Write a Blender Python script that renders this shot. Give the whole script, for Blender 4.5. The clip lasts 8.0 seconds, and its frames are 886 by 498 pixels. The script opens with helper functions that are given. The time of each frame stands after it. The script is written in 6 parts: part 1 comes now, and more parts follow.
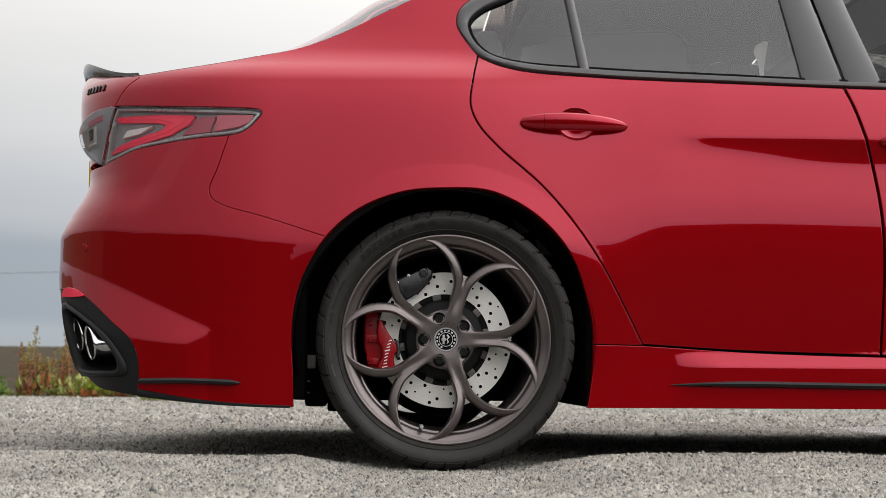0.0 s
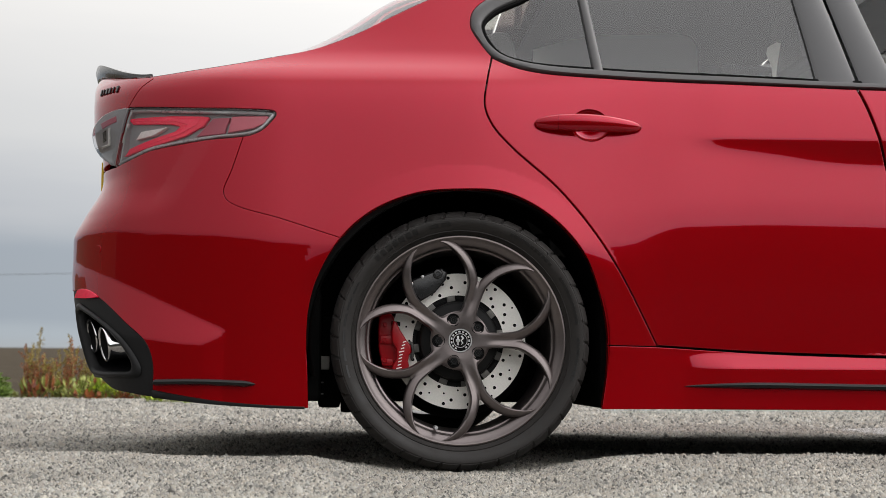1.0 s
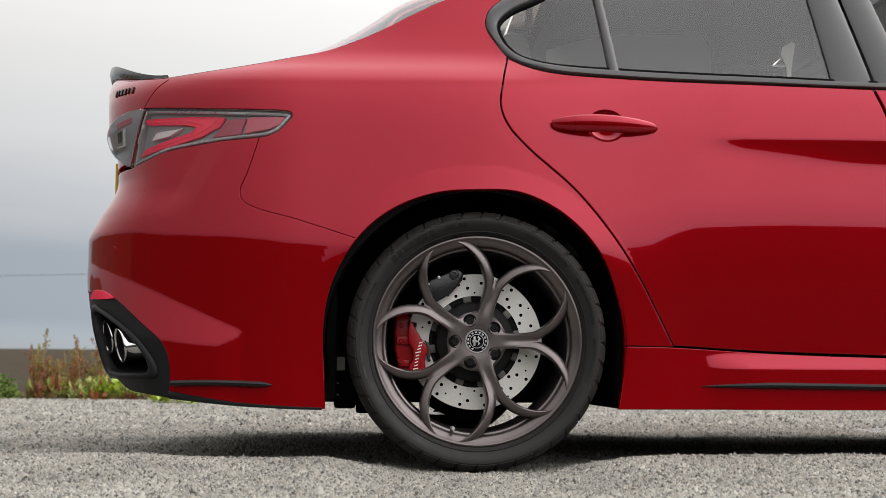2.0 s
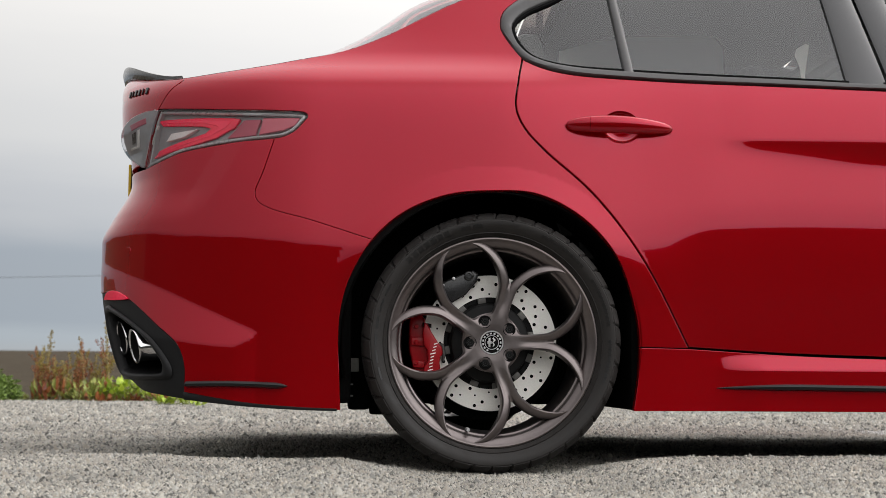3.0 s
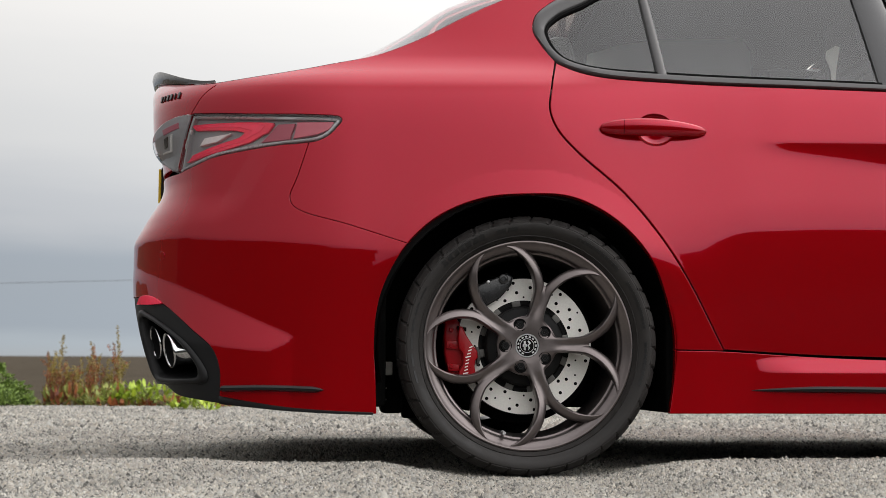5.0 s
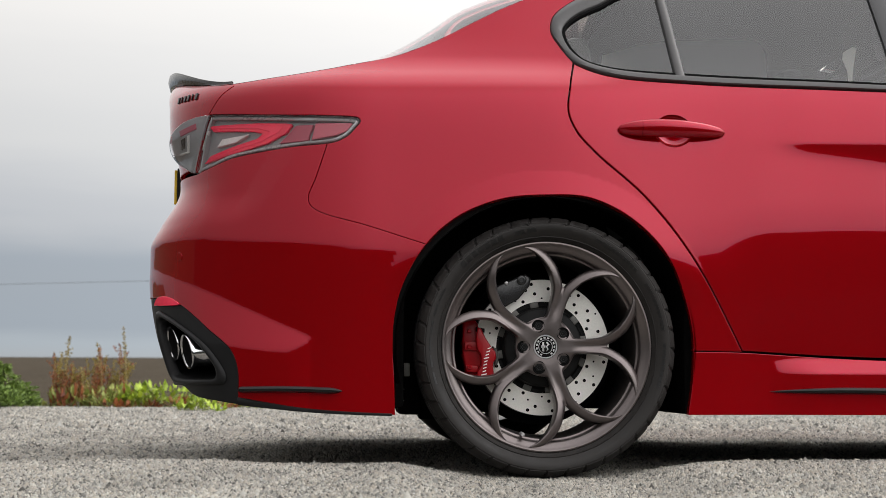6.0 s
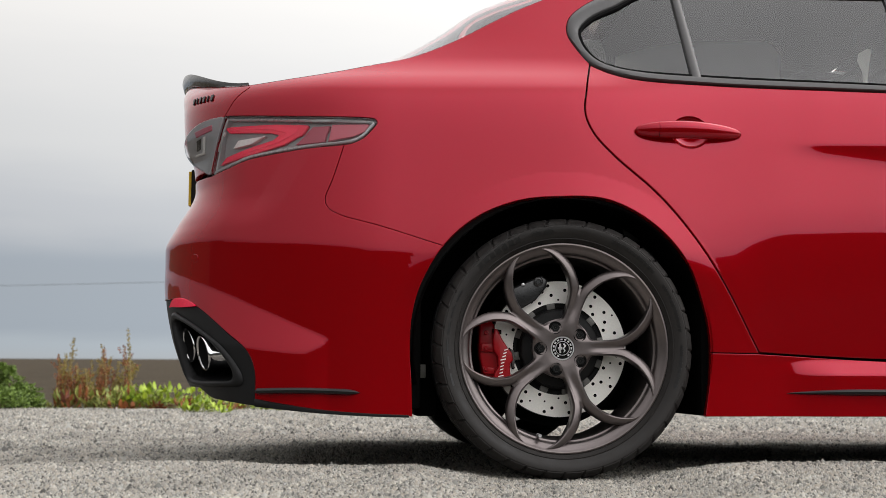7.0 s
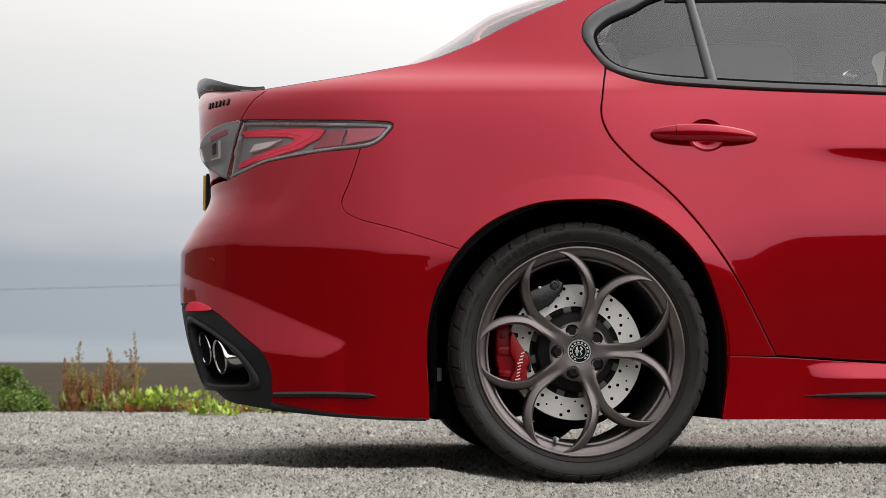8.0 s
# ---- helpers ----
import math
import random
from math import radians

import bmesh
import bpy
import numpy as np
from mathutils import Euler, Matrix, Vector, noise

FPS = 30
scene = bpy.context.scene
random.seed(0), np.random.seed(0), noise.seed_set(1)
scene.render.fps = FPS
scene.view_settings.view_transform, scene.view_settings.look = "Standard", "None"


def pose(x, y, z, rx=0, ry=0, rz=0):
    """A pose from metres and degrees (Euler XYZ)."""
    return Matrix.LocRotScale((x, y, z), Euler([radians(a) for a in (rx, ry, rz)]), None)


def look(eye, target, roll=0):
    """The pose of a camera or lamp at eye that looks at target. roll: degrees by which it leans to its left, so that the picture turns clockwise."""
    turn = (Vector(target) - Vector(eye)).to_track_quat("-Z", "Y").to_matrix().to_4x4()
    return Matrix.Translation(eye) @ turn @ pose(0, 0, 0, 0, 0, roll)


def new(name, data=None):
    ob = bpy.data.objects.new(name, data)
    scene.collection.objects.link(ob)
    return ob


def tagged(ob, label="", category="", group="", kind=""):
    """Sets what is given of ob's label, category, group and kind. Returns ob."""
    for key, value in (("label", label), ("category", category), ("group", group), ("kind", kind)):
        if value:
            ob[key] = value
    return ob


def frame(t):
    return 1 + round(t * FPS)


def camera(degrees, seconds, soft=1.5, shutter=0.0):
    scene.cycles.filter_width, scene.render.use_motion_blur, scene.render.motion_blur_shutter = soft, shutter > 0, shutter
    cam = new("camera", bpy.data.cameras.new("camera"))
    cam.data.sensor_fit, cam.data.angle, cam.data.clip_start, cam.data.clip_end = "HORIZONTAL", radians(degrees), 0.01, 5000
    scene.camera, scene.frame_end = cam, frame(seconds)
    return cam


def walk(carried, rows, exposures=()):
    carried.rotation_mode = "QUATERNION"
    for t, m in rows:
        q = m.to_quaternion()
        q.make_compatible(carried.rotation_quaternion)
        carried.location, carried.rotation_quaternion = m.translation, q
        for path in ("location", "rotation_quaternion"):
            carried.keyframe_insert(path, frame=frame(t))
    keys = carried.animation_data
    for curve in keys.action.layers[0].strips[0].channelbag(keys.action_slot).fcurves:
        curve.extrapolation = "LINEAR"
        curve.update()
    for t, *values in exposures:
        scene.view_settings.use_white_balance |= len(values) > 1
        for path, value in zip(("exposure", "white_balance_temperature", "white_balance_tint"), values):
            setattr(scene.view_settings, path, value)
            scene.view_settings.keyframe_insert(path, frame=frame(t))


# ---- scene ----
cam = camera(34.0, 8.0, soft=0.7)
cam.data.dof.use_dof, cam.data.dof.focus_distance, cam.data.dof.aperture_fstop = True, 3.75, 8.0
PATH = [
    (0, (-0.243, -3.582, 0.253), (-0.115, -1.593, 0.418), 0.4),
    (0.5, (-0.261, -3.58, 0.252), (-0.133, -1.591, 0.418), 0.4),
    (1, (-0.279, -3.581, 0.252), (-0.151, -1.592, 0.419), 0.4),
    (1.5, (-0.299, -3.58, 0.253), (-0.172, -1.591, 0.42), 0.3),
    (3, (-0.354, -3.573, 0.249), (-0.228, -1.584, 0.42), 0.4),
    (3.5, (-0.374, -3.576, 0.249), (-0.248, -1.587, 0.421), 0.3),
    (4, (-0.395, -3.571, 0.25), (-0.27, -1.582, 0.422), 0.3),
    (4.5, (-0.416, -3.569, 0.248), (-0.291, -1.581, 0.422), 0.2),
    (6, (-0.482, -3.564, 0.247), (-0.359, -1.575, 0.425), 0.2),
    (6.5, (-0.503, -3.561, 0.248), (-0.379, -1.573, 0.426), 0.2),
    (7, (-0.526, -3.559, 0.247), (-0.402, -1.571, 0.427), 0.2),
    (7.5, (-0.547, -3.56, 0.247), (-0.423, -1.572, 0.428), 0.2),
    (8, (-0.564, -3.557, 0.248), (-0.442, -1.569, 0.432), 0.1),
]
walk(cam, [(t, look(eye, target, roll)) for t, eye, target, roll in PATH])

# ---- light: an overcast sky with a thin high sun ----
SKY_GLOW = 3.0
GLOW_AZIMUTH, GLOW_ELEVATION = 145.0, 38.0   # the middle of the brightened sky out of view
GLARE_AZIMUTH, GLARE_ELEVATION = 6.0, 80.0   # a bright patch added overhead, out of view
SUN_ELEVATION, SUN_AZIMUTH = 52.0, 85.0      # degrees; azimuth clockwise from +y


def build_world():
    world = bpy.data.worlds.new("overcast_sky")
    scene.world = world
    world.use_nodes = True
    nt = world.node_tree
    nt.nodes.clear()
    out = nt.nodes.new("ShaderNodeOutputWorld")
    back = nt.nodes.new("ShaderNodeBackground")
    sky = nt.nodes.new("ShaderNodeTexSky")
    sky.sky_type, sky.sun_disc = "NISHITA", False
    sky.sun_elevation, sky.sun_rotation = radians(SUN_ELEVATION), radians(SUN_AZIMUTH)
    dim = nt.nodes.new("ShaderNodeVectorMath")
    dim.operation = "SCALE"
    dim.inputs["Scale"].default_value = 0.10
    coord = nt.nodes.new("ShaderNodeTexCoord")
    cut = nt.nodes.new("ShaderNodeSeparateXYZ")
    stretch = nt.nodes.new("ShaderNodeMapping")
    stretch.inputs["Scale"].default_value = (1.0, 1.0, 7.0)
    cloud = nt.nodes.new("ShaderNodeTexNoise")
    cloud.inputs["Scale"].default_value, cloud.inputs["Detail"].default_value = 2.2, 5.0
    sway = nt.nodes.new("ShaderNodeMath")
    sway.operation = "MULTIPLY_ADD"
    sway.inputs[1].default_value = 0.075
    ramp_node = nt.nodes.new("ShaderNodeValToRGB")
    r = ramp_node.color_ramp
    r.interpolation = "EASE"
    stops = [(0.0, (0.52, 0.56, 0.60)), (0.018, (0.51, 0.57, 0.63)), (0.034, (0.43, 0.485, 0.555)), (0.078, (0.43, 0.475, 0.535)), (0.115, (0.62, 0.635, 0.665)), (0.16, (0.77, 0.768, 0.765)), (0.25, (0.93, 0.905, 0.875)), (0.45, (1.01, 0.99, 0.985)), (0.70, (1.02, 1.0, 1.005)), (1.0, (0.66, 0.65, 0.65))]
    while len(r.elements) < len(stops):
        r.elements.new(0.5)
    for e, (p, c) in zip(r.elements, stops):
        e.position, e.color = p, (*c, 1)
    mix = nt.nodes.new("ShaderNodeMix")
    mix.data_type = "RGBA"
    mix.inputs["Factor"].default_value = 0.93
    link = nt.links.new
    link(coord.outputs["Generated"], cut.inputs[0])
    link(coord.outputs["Generated"], stretch.inputs[0])
    link(stretch.outputs[0], cloud.inputs["Vector"])
    lift = nt.nodes.new("ShaderNodeMath")
    lift.operation = "SUBTRACT"
    lift.inputs[1].default_value = 0.5
    link(cloud.outputs["Fac"], lift.inputs[0])
    link(lift.outputs[0], sway.inputs[0])
    link(cut.outputs["Z"], sway.inputs[2])
    link(sway.outputs[0], ramp_node.inputs[0])
    link(sky.outputs[0], dim.inputs[0])
    link(dim.outputs[0], mix.inputs["A"])
    link(ramp_node.outputs[0], mix.inputs["B"])
    link(mix.outputs["Result"], back.inputs["Color"])
    # the sky out of view is made brighter for the body side's reflections
    toward = nt.nodes.new("ShaderNodeVectorMath")
    toward.operation = "DOT_PRODUCT"
    a, e = radians(GLOW_AZIMUTH), radians(GLOW_ELEVATION)
    toward.inputs[1].default_value = (math.sin(a) * math.cos(e), math.cos(a) * math.cos(e), math.sin(e))
    link(coord.outputs["Generated"], toward.inputs[0])
    glow = nt.nodes.new("ShaderNodeMapRange")
    for key, value in (("From Min", -0.8), ("From Max", 1.0), ("To Min", 0.74), ("To Max", SKY_GLOW)):
        glow.inputs[key].default_value = value
    link(toward.outputs["Value"], glow.inputs["Value"])
    # an unseen bright patch overhead, added for the pale band on the shoulder
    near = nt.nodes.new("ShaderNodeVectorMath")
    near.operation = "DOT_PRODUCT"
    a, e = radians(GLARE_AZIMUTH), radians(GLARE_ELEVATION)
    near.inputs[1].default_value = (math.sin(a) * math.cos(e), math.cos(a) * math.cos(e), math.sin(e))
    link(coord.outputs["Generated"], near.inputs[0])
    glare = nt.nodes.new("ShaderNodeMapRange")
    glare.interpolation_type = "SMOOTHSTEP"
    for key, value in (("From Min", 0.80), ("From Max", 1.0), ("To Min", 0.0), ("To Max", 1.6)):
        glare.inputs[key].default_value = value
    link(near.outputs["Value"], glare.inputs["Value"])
    total = nt.nodes.new("ShaderNodeMath")
    total.operation = "ADD"
    # unseen sky behind the car's tail, made darker to weaken its reflections
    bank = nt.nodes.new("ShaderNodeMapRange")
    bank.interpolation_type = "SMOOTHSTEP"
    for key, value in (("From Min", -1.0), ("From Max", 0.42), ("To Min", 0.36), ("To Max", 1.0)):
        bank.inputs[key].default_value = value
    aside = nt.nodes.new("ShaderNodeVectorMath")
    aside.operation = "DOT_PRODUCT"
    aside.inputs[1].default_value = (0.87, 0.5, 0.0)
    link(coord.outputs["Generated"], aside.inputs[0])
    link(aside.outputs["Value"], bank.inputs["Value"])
    dimmed = nt.nodes.new("ShaderNodeMath")
    dimmed.operation = "MULTIPLY"
    link(glow.outputs[0], dimmed.inputs[0])
    link(bank.outputs[0], dimmed.inputs[1])
    link(dimmed.outputs[0], total.inputs[0])
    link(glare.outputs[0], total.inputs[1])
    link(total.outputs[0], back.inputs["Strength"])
    link(back.outputs[0], out.inputs[0])


build_world()
sun_data = bpy.data.lights.new("sun", "SUN")
sun_data.energy, sun_data.angle, sun_data.color = 0.40, radians(30), (1.0, 0.97, 0.93)
sun = new("sun", sun_data)
_a, _e = radians(SUN_AZIMUTH), radians(SUN_ELEVATION)
sun.matrix_world = look((20 * math.sin(_a) * math.cos(_e), 20 * math.cos(_a) * math.cos(_e), 20 * math.sin(_e)), (0, 0, 0))

# ---- materials ----
def nodes_of(name):
    m = bpy.data.materials.new(name)
    m.use_nodes = True
    nt = m.node_tree
    return m, nt, nt.nodes["Principled BSDF"]


def plain(name, colour, rough=0.5, metal=0.0, ior=1.5, vary=0.12, scale=30.0, bump=0.0, bump_scale=400.0, spec=0.5, coat=0.0):
    """A surface with colour and gloss that vary a little at two scales, and a fine relief."""
    m, nt, b = nodes_of(name)
    link = nt.links.new
    coord = nt.nodes.new("ShaderNodeTexCoord")
    big, fine = nt.nodes.new("ShaderNodeTexNoise"), nt.nodes.new("ShaderNodeTexNoise")
    big.inputs["Scale"].default_value, big.inputs["Detail"].default_value = scale / 6, 4
    fine.inputs["Scale"].default_value, fine.inputs["Detail"].default_value = scale * 4, 3
    for n in (big, fine):
        link(coord.outputs["Object"], n.inputs["Vector"])
    both = nt.nodes.new("ShaderNodeMath")
    both.operation = "ADD"
    link(big.outputs["Fac"], both.inputs[0])
    link(fine.outputs["Fac"], both.inputs[1])
    level = nt.nodes.new("ShaderNodeMapRange")
    level.inputs["From Min"].default_value, level.inputs["From Max"].default_value = 0.6, 1.4
    level.inputs["To Min"].default_value, level.inputs["To Max"].default_value = 1 - vary, 1 + vary
    link(both.outputs[0], level.inputs["Value"])
    tint = nt.nodes.new("ShaderNodeVectorMath")
    tint.operation = "SCALE"
    tint.inputs[0].default_value = colour
    link(level.outputs[0], tint.inputs["Scale"])
    link(tint.outputs[0], b.inputs["Base Color"])
    gloss = nt.nodes.new("ShaderNodeMath")
    gloss.operation = "MULTIPLY"
    gloss.inputs[1].default_value = rough
    link(level.outputs[0], gloss.inputs[0])
    link(gloss.outputs[0], b.inputs["Roughness"])
    b.inputs["Metallic"].default_value, b.inputs["IOR"].default_value = metal, ior
    b.inputs["Specular IOR Level"].default_value, b.inputs["Coat Weight"].default_value = spec, coat
    if bump:
        grain = nt.nodes.new("ShaderNodeTexNoise")
        grain.inputs["Scale"].default_value, grain.inputs["Detail"].default_value = bump_scale, 3
        link(coord.outputs["Object"], grain.inputs["Vector"])
        relief = nt.nodes.new("ShaderNodeBump")
        relief.inputs["Strength"].default_value, relief.inputs["Distance"].default_value = bump, 0.001
        link(grain.outputs["Fac"], relief.inputs["Height"])
        link(relief.outputs[0], b.inputs["Normal"])
    return m


def car_paint():
    """Candy red: a pigment layer with a tinted gloss, flakes that scatter red light widely, and a clear coat."""
    m, nt, b = nodes_of("red_paint")
    link = nt.links.new
    coord = nt.nodes.new("ShaderNodeTexCoord")
    flake = nt.nodes.new("ShaderNodeTexNoise")
    flake.inputs["Scale"].default_value, flake.inputs["Detail"].default_value = 900, 2
    cloud = nt.nodes.new("ShaderNodeTexNoise")
    cloud.inputs["Scale"].default_value = 3
    link(coord.outputs["Object"], flake.inputs["Vector"])
    link(coord.outputs["Object"], cloud.inputs["Vector"])
    add = nt.nodes.new("ShaderNodeMath")
    add.operation = "ADD"
    link(flake.outputs["Fac"], add.inputs[0])
    link(cloud.outputs["Fac"], add.inputs[1])
    level = nt.nodes.new("ShaderNodeMapRange")
    level.inputs["From Min"].default_value, level.inputs["From Max"].default_value = 0.5, 1.5
    level.inputs["To Min"].default_value, level.inputs["To Max"].default_value = 0.93, 1.07
    link(add.outputs[0], level.inputs["Value"])
    # a faint waviness of the pressed sheet
    wave, relief = nt.nodes.new("ShaderNodeTexNoise"), nt.nodes.new("ShaderNodeBump")
    wave.inputs["Scale"].default_value, wave.inputs["Detail"].default_value = 9, 1
    relief.inputs["Strength"].default_value, relief.inputs["Distance"].default_value = 0.10, 0.002
    link(coord.outputs["Object"], wave.inputs["Vector"])
    link(wave.outputs["Fac"], relief.inputs["Height"])
    metal = nt.nodes.new("ShaderNodeBsdfPrincipled")
    for shader, colour in ((b, (0.222, 0.0001, 0.0010)), (metal, (0.55, 0.0004, 0.010))):
        tint = nt.nodes.new("ShaderNodeVectorMath")
        tint.operation = "SCALE"
        tint.inputs[0].default_value = colour
        link(level.outputs[0], tint.inputs["Scale"])
        link(tint.outputs[0], shader.inputs["Base Color"])
        link(relief.outputs[0], shader.inputs["Coat Normal"])
        shader.inputs["Coat Weight"].default_value, shader.inputs["Coat Roughness"].default_value, shader.inputs["Coat IOR"].default_value = 0.70, 0.012, 1.5
    b.inputs["Roughness"].default_value = 0.05
    b.inputs["IOR"].default_value = 1.70
    b.inputs["Specular Tint"].default_value = (1.0, 0.0, 0.20, 1)
    metal.inputs["Metallic"].default_value, metal.inputs["Roughness"].default_value = 1.0, 0.26
    metal.inputs["Specular Tint"].default_value = (1.0, 0.02, 0.06, 1)
    blend = nt.nodes.new("ShaderNodeMixShader")
    blend.inputs[0].default_value = 0.19
    link(b.outputs[0], blend.inputs[1])
    link(metal.outputs[0], blend.inputs[2])
    link(blend.outputs[0], nt.nodes["Material Output"].inputs["Surface"])
    return m


def tinted_glass(name, tint, ior=1.5, rough=0.0):
    m = bpy.data.materials.new(name)
    m.use_nodes = True
    nt = m.node_tree
    nt.nodes.clear()
    out, mix = nt.nodes.new("ShaderNodeOutputMaterial"), nt.nodes.new("ShaderNodeMixShader")
    clear, gloss, fres = nt.nodes.new("ShaderNodeBsdfTransparent"), nt.nodes.new("ShaderNodeBsdfGlossy"), nt.nodes.new("ShaderNodeFresnel")
    clear.inputs["Color"].default_value = (*tint, 1)
    gloss.inputs["Roughness"].default_value, fres.inputs["IOR"].default_value = rough, ior
    gloss.inputs["Color"].default_value = (1, 1, 1, 1)
    link = nt.links.new
    link(fres.outputs[0], mix.inputs[0])
    link(clear.outputs[0], mix.inputs[1])
    link(gloss.outputs[0], mix.inputs[2])
    link(mix.outputs[0], out.inputs[0])
    return m


PAINT = car_paint()
BLACK_PLASTIC = plain("black_plastic", (0.006, 0.006, 0.0063), 0.48, spec=0.22, bump=0.15, bump_scale=1500)
GLOSS_BLACK = plain("gloss_black_trim", (0.018, 0.018, 0.019), 0.26, ior=1.6, vary=0.08)
GREY_TRIM = plain("dark_anodised_trim", (0.075, 0.073, 0.073), 0.34, metal=0.4, vary=0.1)
RUBBER = plain("tyre_rubber", (0.0205, 0.0182, 0.0168), 0.64, spec=0.35, vary=0.42, scale=14, bump=0.3, bump_scale=900)
# near-black: shade in panel gaps and hollows, and parts that are black
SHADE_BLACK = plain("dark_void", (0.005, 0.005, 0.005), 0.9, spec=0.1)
RIM_PAINT = plain("bronze_grey_rim", (0.170, 0.147, 0.143), 0.32, metal=0.9, vary=0.08)
DISC_STEEL = plain("brake_disc_steel", (0.86, 0.84, 0.79), 0.45, metal=0.4, vary=0.08, scale=60)
CALIPER_RED = plain("caliper_red", (0.27, 0.002, 0.006), 0.3, spec=0.3)
CHROME = plain("chrome", (0.55, 0.55, 0.55), 0.08, metal=1.0, vary=0.05)
WHITE_MARK = plain("white_marking", (0.75, 0.75, 0.74), 0.45)
SILVER = plain("silver_badge", (0.62, 0.62, 0.62), 0.3, metal=0.6)
SIDE_GLASS = tinted_glass("privacy_glass", (0.93, 0.92, 0.89), 1.74)
FRONT_GLASS = tinted_glass("clear_green_glass", (0.95, 0.99, 0.96), 1.33)
LENS = tinted_glass("lamp_lens", (0.97, 0.96, 0.96), 1.4)
LAMP_RED = plain("lamp_red", (0.92, 0.010, 0.065), 0.25, coat=0.3)
LAMP_GREY = plain("lamp_housing_grey", (0.30, 0.305, 0.31), 0.35, metal=0.2)
LAMP_WHITE = plain("lamp_reflector_white", (0.75, 0.75, 0.73), 0.2)
PLATE_YELLOW = plain("plate_yellow", (0.75, 0.52, 0.02), 0.4)
LEATHER = plain("dark_leather", (0.035, 0.033, 0.032), 0.5, bump=0.2)
# ---- the car's side surface ----
YC = 0.93                      # the car's middle plane
HUB = (0.0, 0.327)             # rear wheel centre, x and z
WHEELBASE = 2.82
CORNER_A, CORNER_B, CORNER_L = 0.62, 0.50, 0.55

Z_NODES = np.array([0.10, 0.20, 0.262, 0.268, 0.296, 0.302, 0.36, 0.44, 0.52, 0.59, 0.602, 0.68, 0.77, 0.80, 0.845, 0.86, 0.875, 0.90, 0.94, 0.97, 1.00, 1.03, 1.08, 1.18, 1.45])
TILT_X = np.array([-0.90, -0.45, 0.0, 0.42, 0.56, 0.70, 1.10, 2.30, 3.40])
TILTS = [
    [1, 1, 0.5, 0.5, 0, 0, -0.6, -1.2, -1.5, -1.5, 7, 8, 8, 8, 8, 8, 9, 10, 13, 18, 40, 60, 62, 62, 62],
    [1, 1, 0.5, 0.5, 0, 0, -0.6, -1.2, -1.5, -1, 3, 5, 6, 6, 7, 7, 8, 10, 14, 22, 36, 48, 34, 28, 28],
    [1, 1, 0.5, 0.5, 0, 0, -0.6, -1.2, -1.5, -0.5, 2, 4, 5, 5, 6, 6, 7, 9, 13, 20, 36, 42, 28, 24, 26],
    [1, 1, 0.5, 0.5, 0, 0, -0.6, -1.4, -1, 1, 2, 4, 5, 5, 6, 6, 7, 8, 11, 15, 20, 24, 26, 27, 30],
    [0.5, 0.5, 0, 0.5, 1.5, -3, -2.5, -2, -1.5, -0.8, 1, 4, 5, 5, 4, 6, 7, 8, 11, 15, 20, 24, 26, 27, 30],
    [0.5, 0.5, 0, 26, 28, -3, -2.5, -2, -1.5, -0.8, 1, 4, 5, 4, -5, 6, 7, 8, 11, 15, 20, 24, 26, 27, 30],
    [0.5, 0.5, 0, 26, 28, -3, -2.5, -2, -1.5, -0.8, 1, 4, 4, -5, -7, 6, 7, 8, 11, 15, 20, 24, 26, 27, 30],
    [0.5, 0.5, 0, 26, 28, -3, -2.5, -2, -1.5, -0.8, 1, 4, 4, -4, -4, 6, 7, 9, 12, 16, 22, 26, 28, 30, 32],
    [-9, -8, -7, -7, -6, -6, -5, -5, -4, -2, 2, 5, 7, 8, 12, 18, 24, 34, 45, 55, 60, 60, 60, 60, 60],
]
BASE_X = np.array([-1.1, -0.9, -0.45, 0.0, 0.42, 0.75, 1.1, 1.9, 2.4, 2.82, 3.2, 3.6])
BASE_Y = np.array([0.05, 0.04, 0.010, -0.006, 0.026, 0.044, 0.050, 0.045, 0.020, 0.0, 0.03, 0.06])
REAR_Z = np.array([0.10, 0.20, 0.27, 0.38, 0.46, 0.52, 0.60, 0.66, 0.76, 0.82, 0.90, 1.00, 1.06, 1.45])
REAR_X = np.array([-0.93, -0.955, -0.99, -1.028, -1.045, -1.050, -1.050, -1.02, -0.965, -0.97, -1.0, -1.01, -1.022, -1.02])
FRONT_Z = np.array([0.10, 0.30, 0.55, 0.70, 0.85, 1.45])
FRONT_X = np.array([3.50, 3.55, 3.56, 3.52, 3.40, 3.30])


def smooth_interp(x, xs, ys):
    """A cubic through the nodes that does not overshoot."""
    x, xs, ys = np.asarray(x, float), np.asarray(xs, float), np.asarray(ys, float)
    h, d = np.diff(xs), np.diff(ys) / np.diff(xs)
    m = np.concatenate(([d[0]], np.where(d[1:] * d[:-1] > 0, 2 * d[1:] * d[:-1] / np.where(d[1:] + d[:-1] == 0, 1, d[1:] + d[:-1]), 0), [d[-1]]))
    i = np.clip(np.searchsorted(xs, x) - 1, 0, len(h) - 1)
    t = np.clip((x - xs[i]) / h[i], 0, 1)
    return (2 * t**3 - 3 * t**2 + 1) * ys[i] + (t**3 - 2 * t**2 + t) * h[i] * m[i] + (3 * t**2 - 2 * t**3) * ys[i + 1] + (t**3 - t**2) * h[i] * m[i + 1]


def ramp(v, a, b):
    t = np.clip((v - a) / (b - a), 0, 1)
    return t * t * (3 - 2 * t)


def rear_x(z):
    return smooth_interp(z, REAR_Z, REAR_X)


# tilt integrated over height, on a fine table
TABLE_X = np.linspace(-1.1, 3.6, 471)
TABLE_Z = np.linspace(0.08, 1.46, 691)


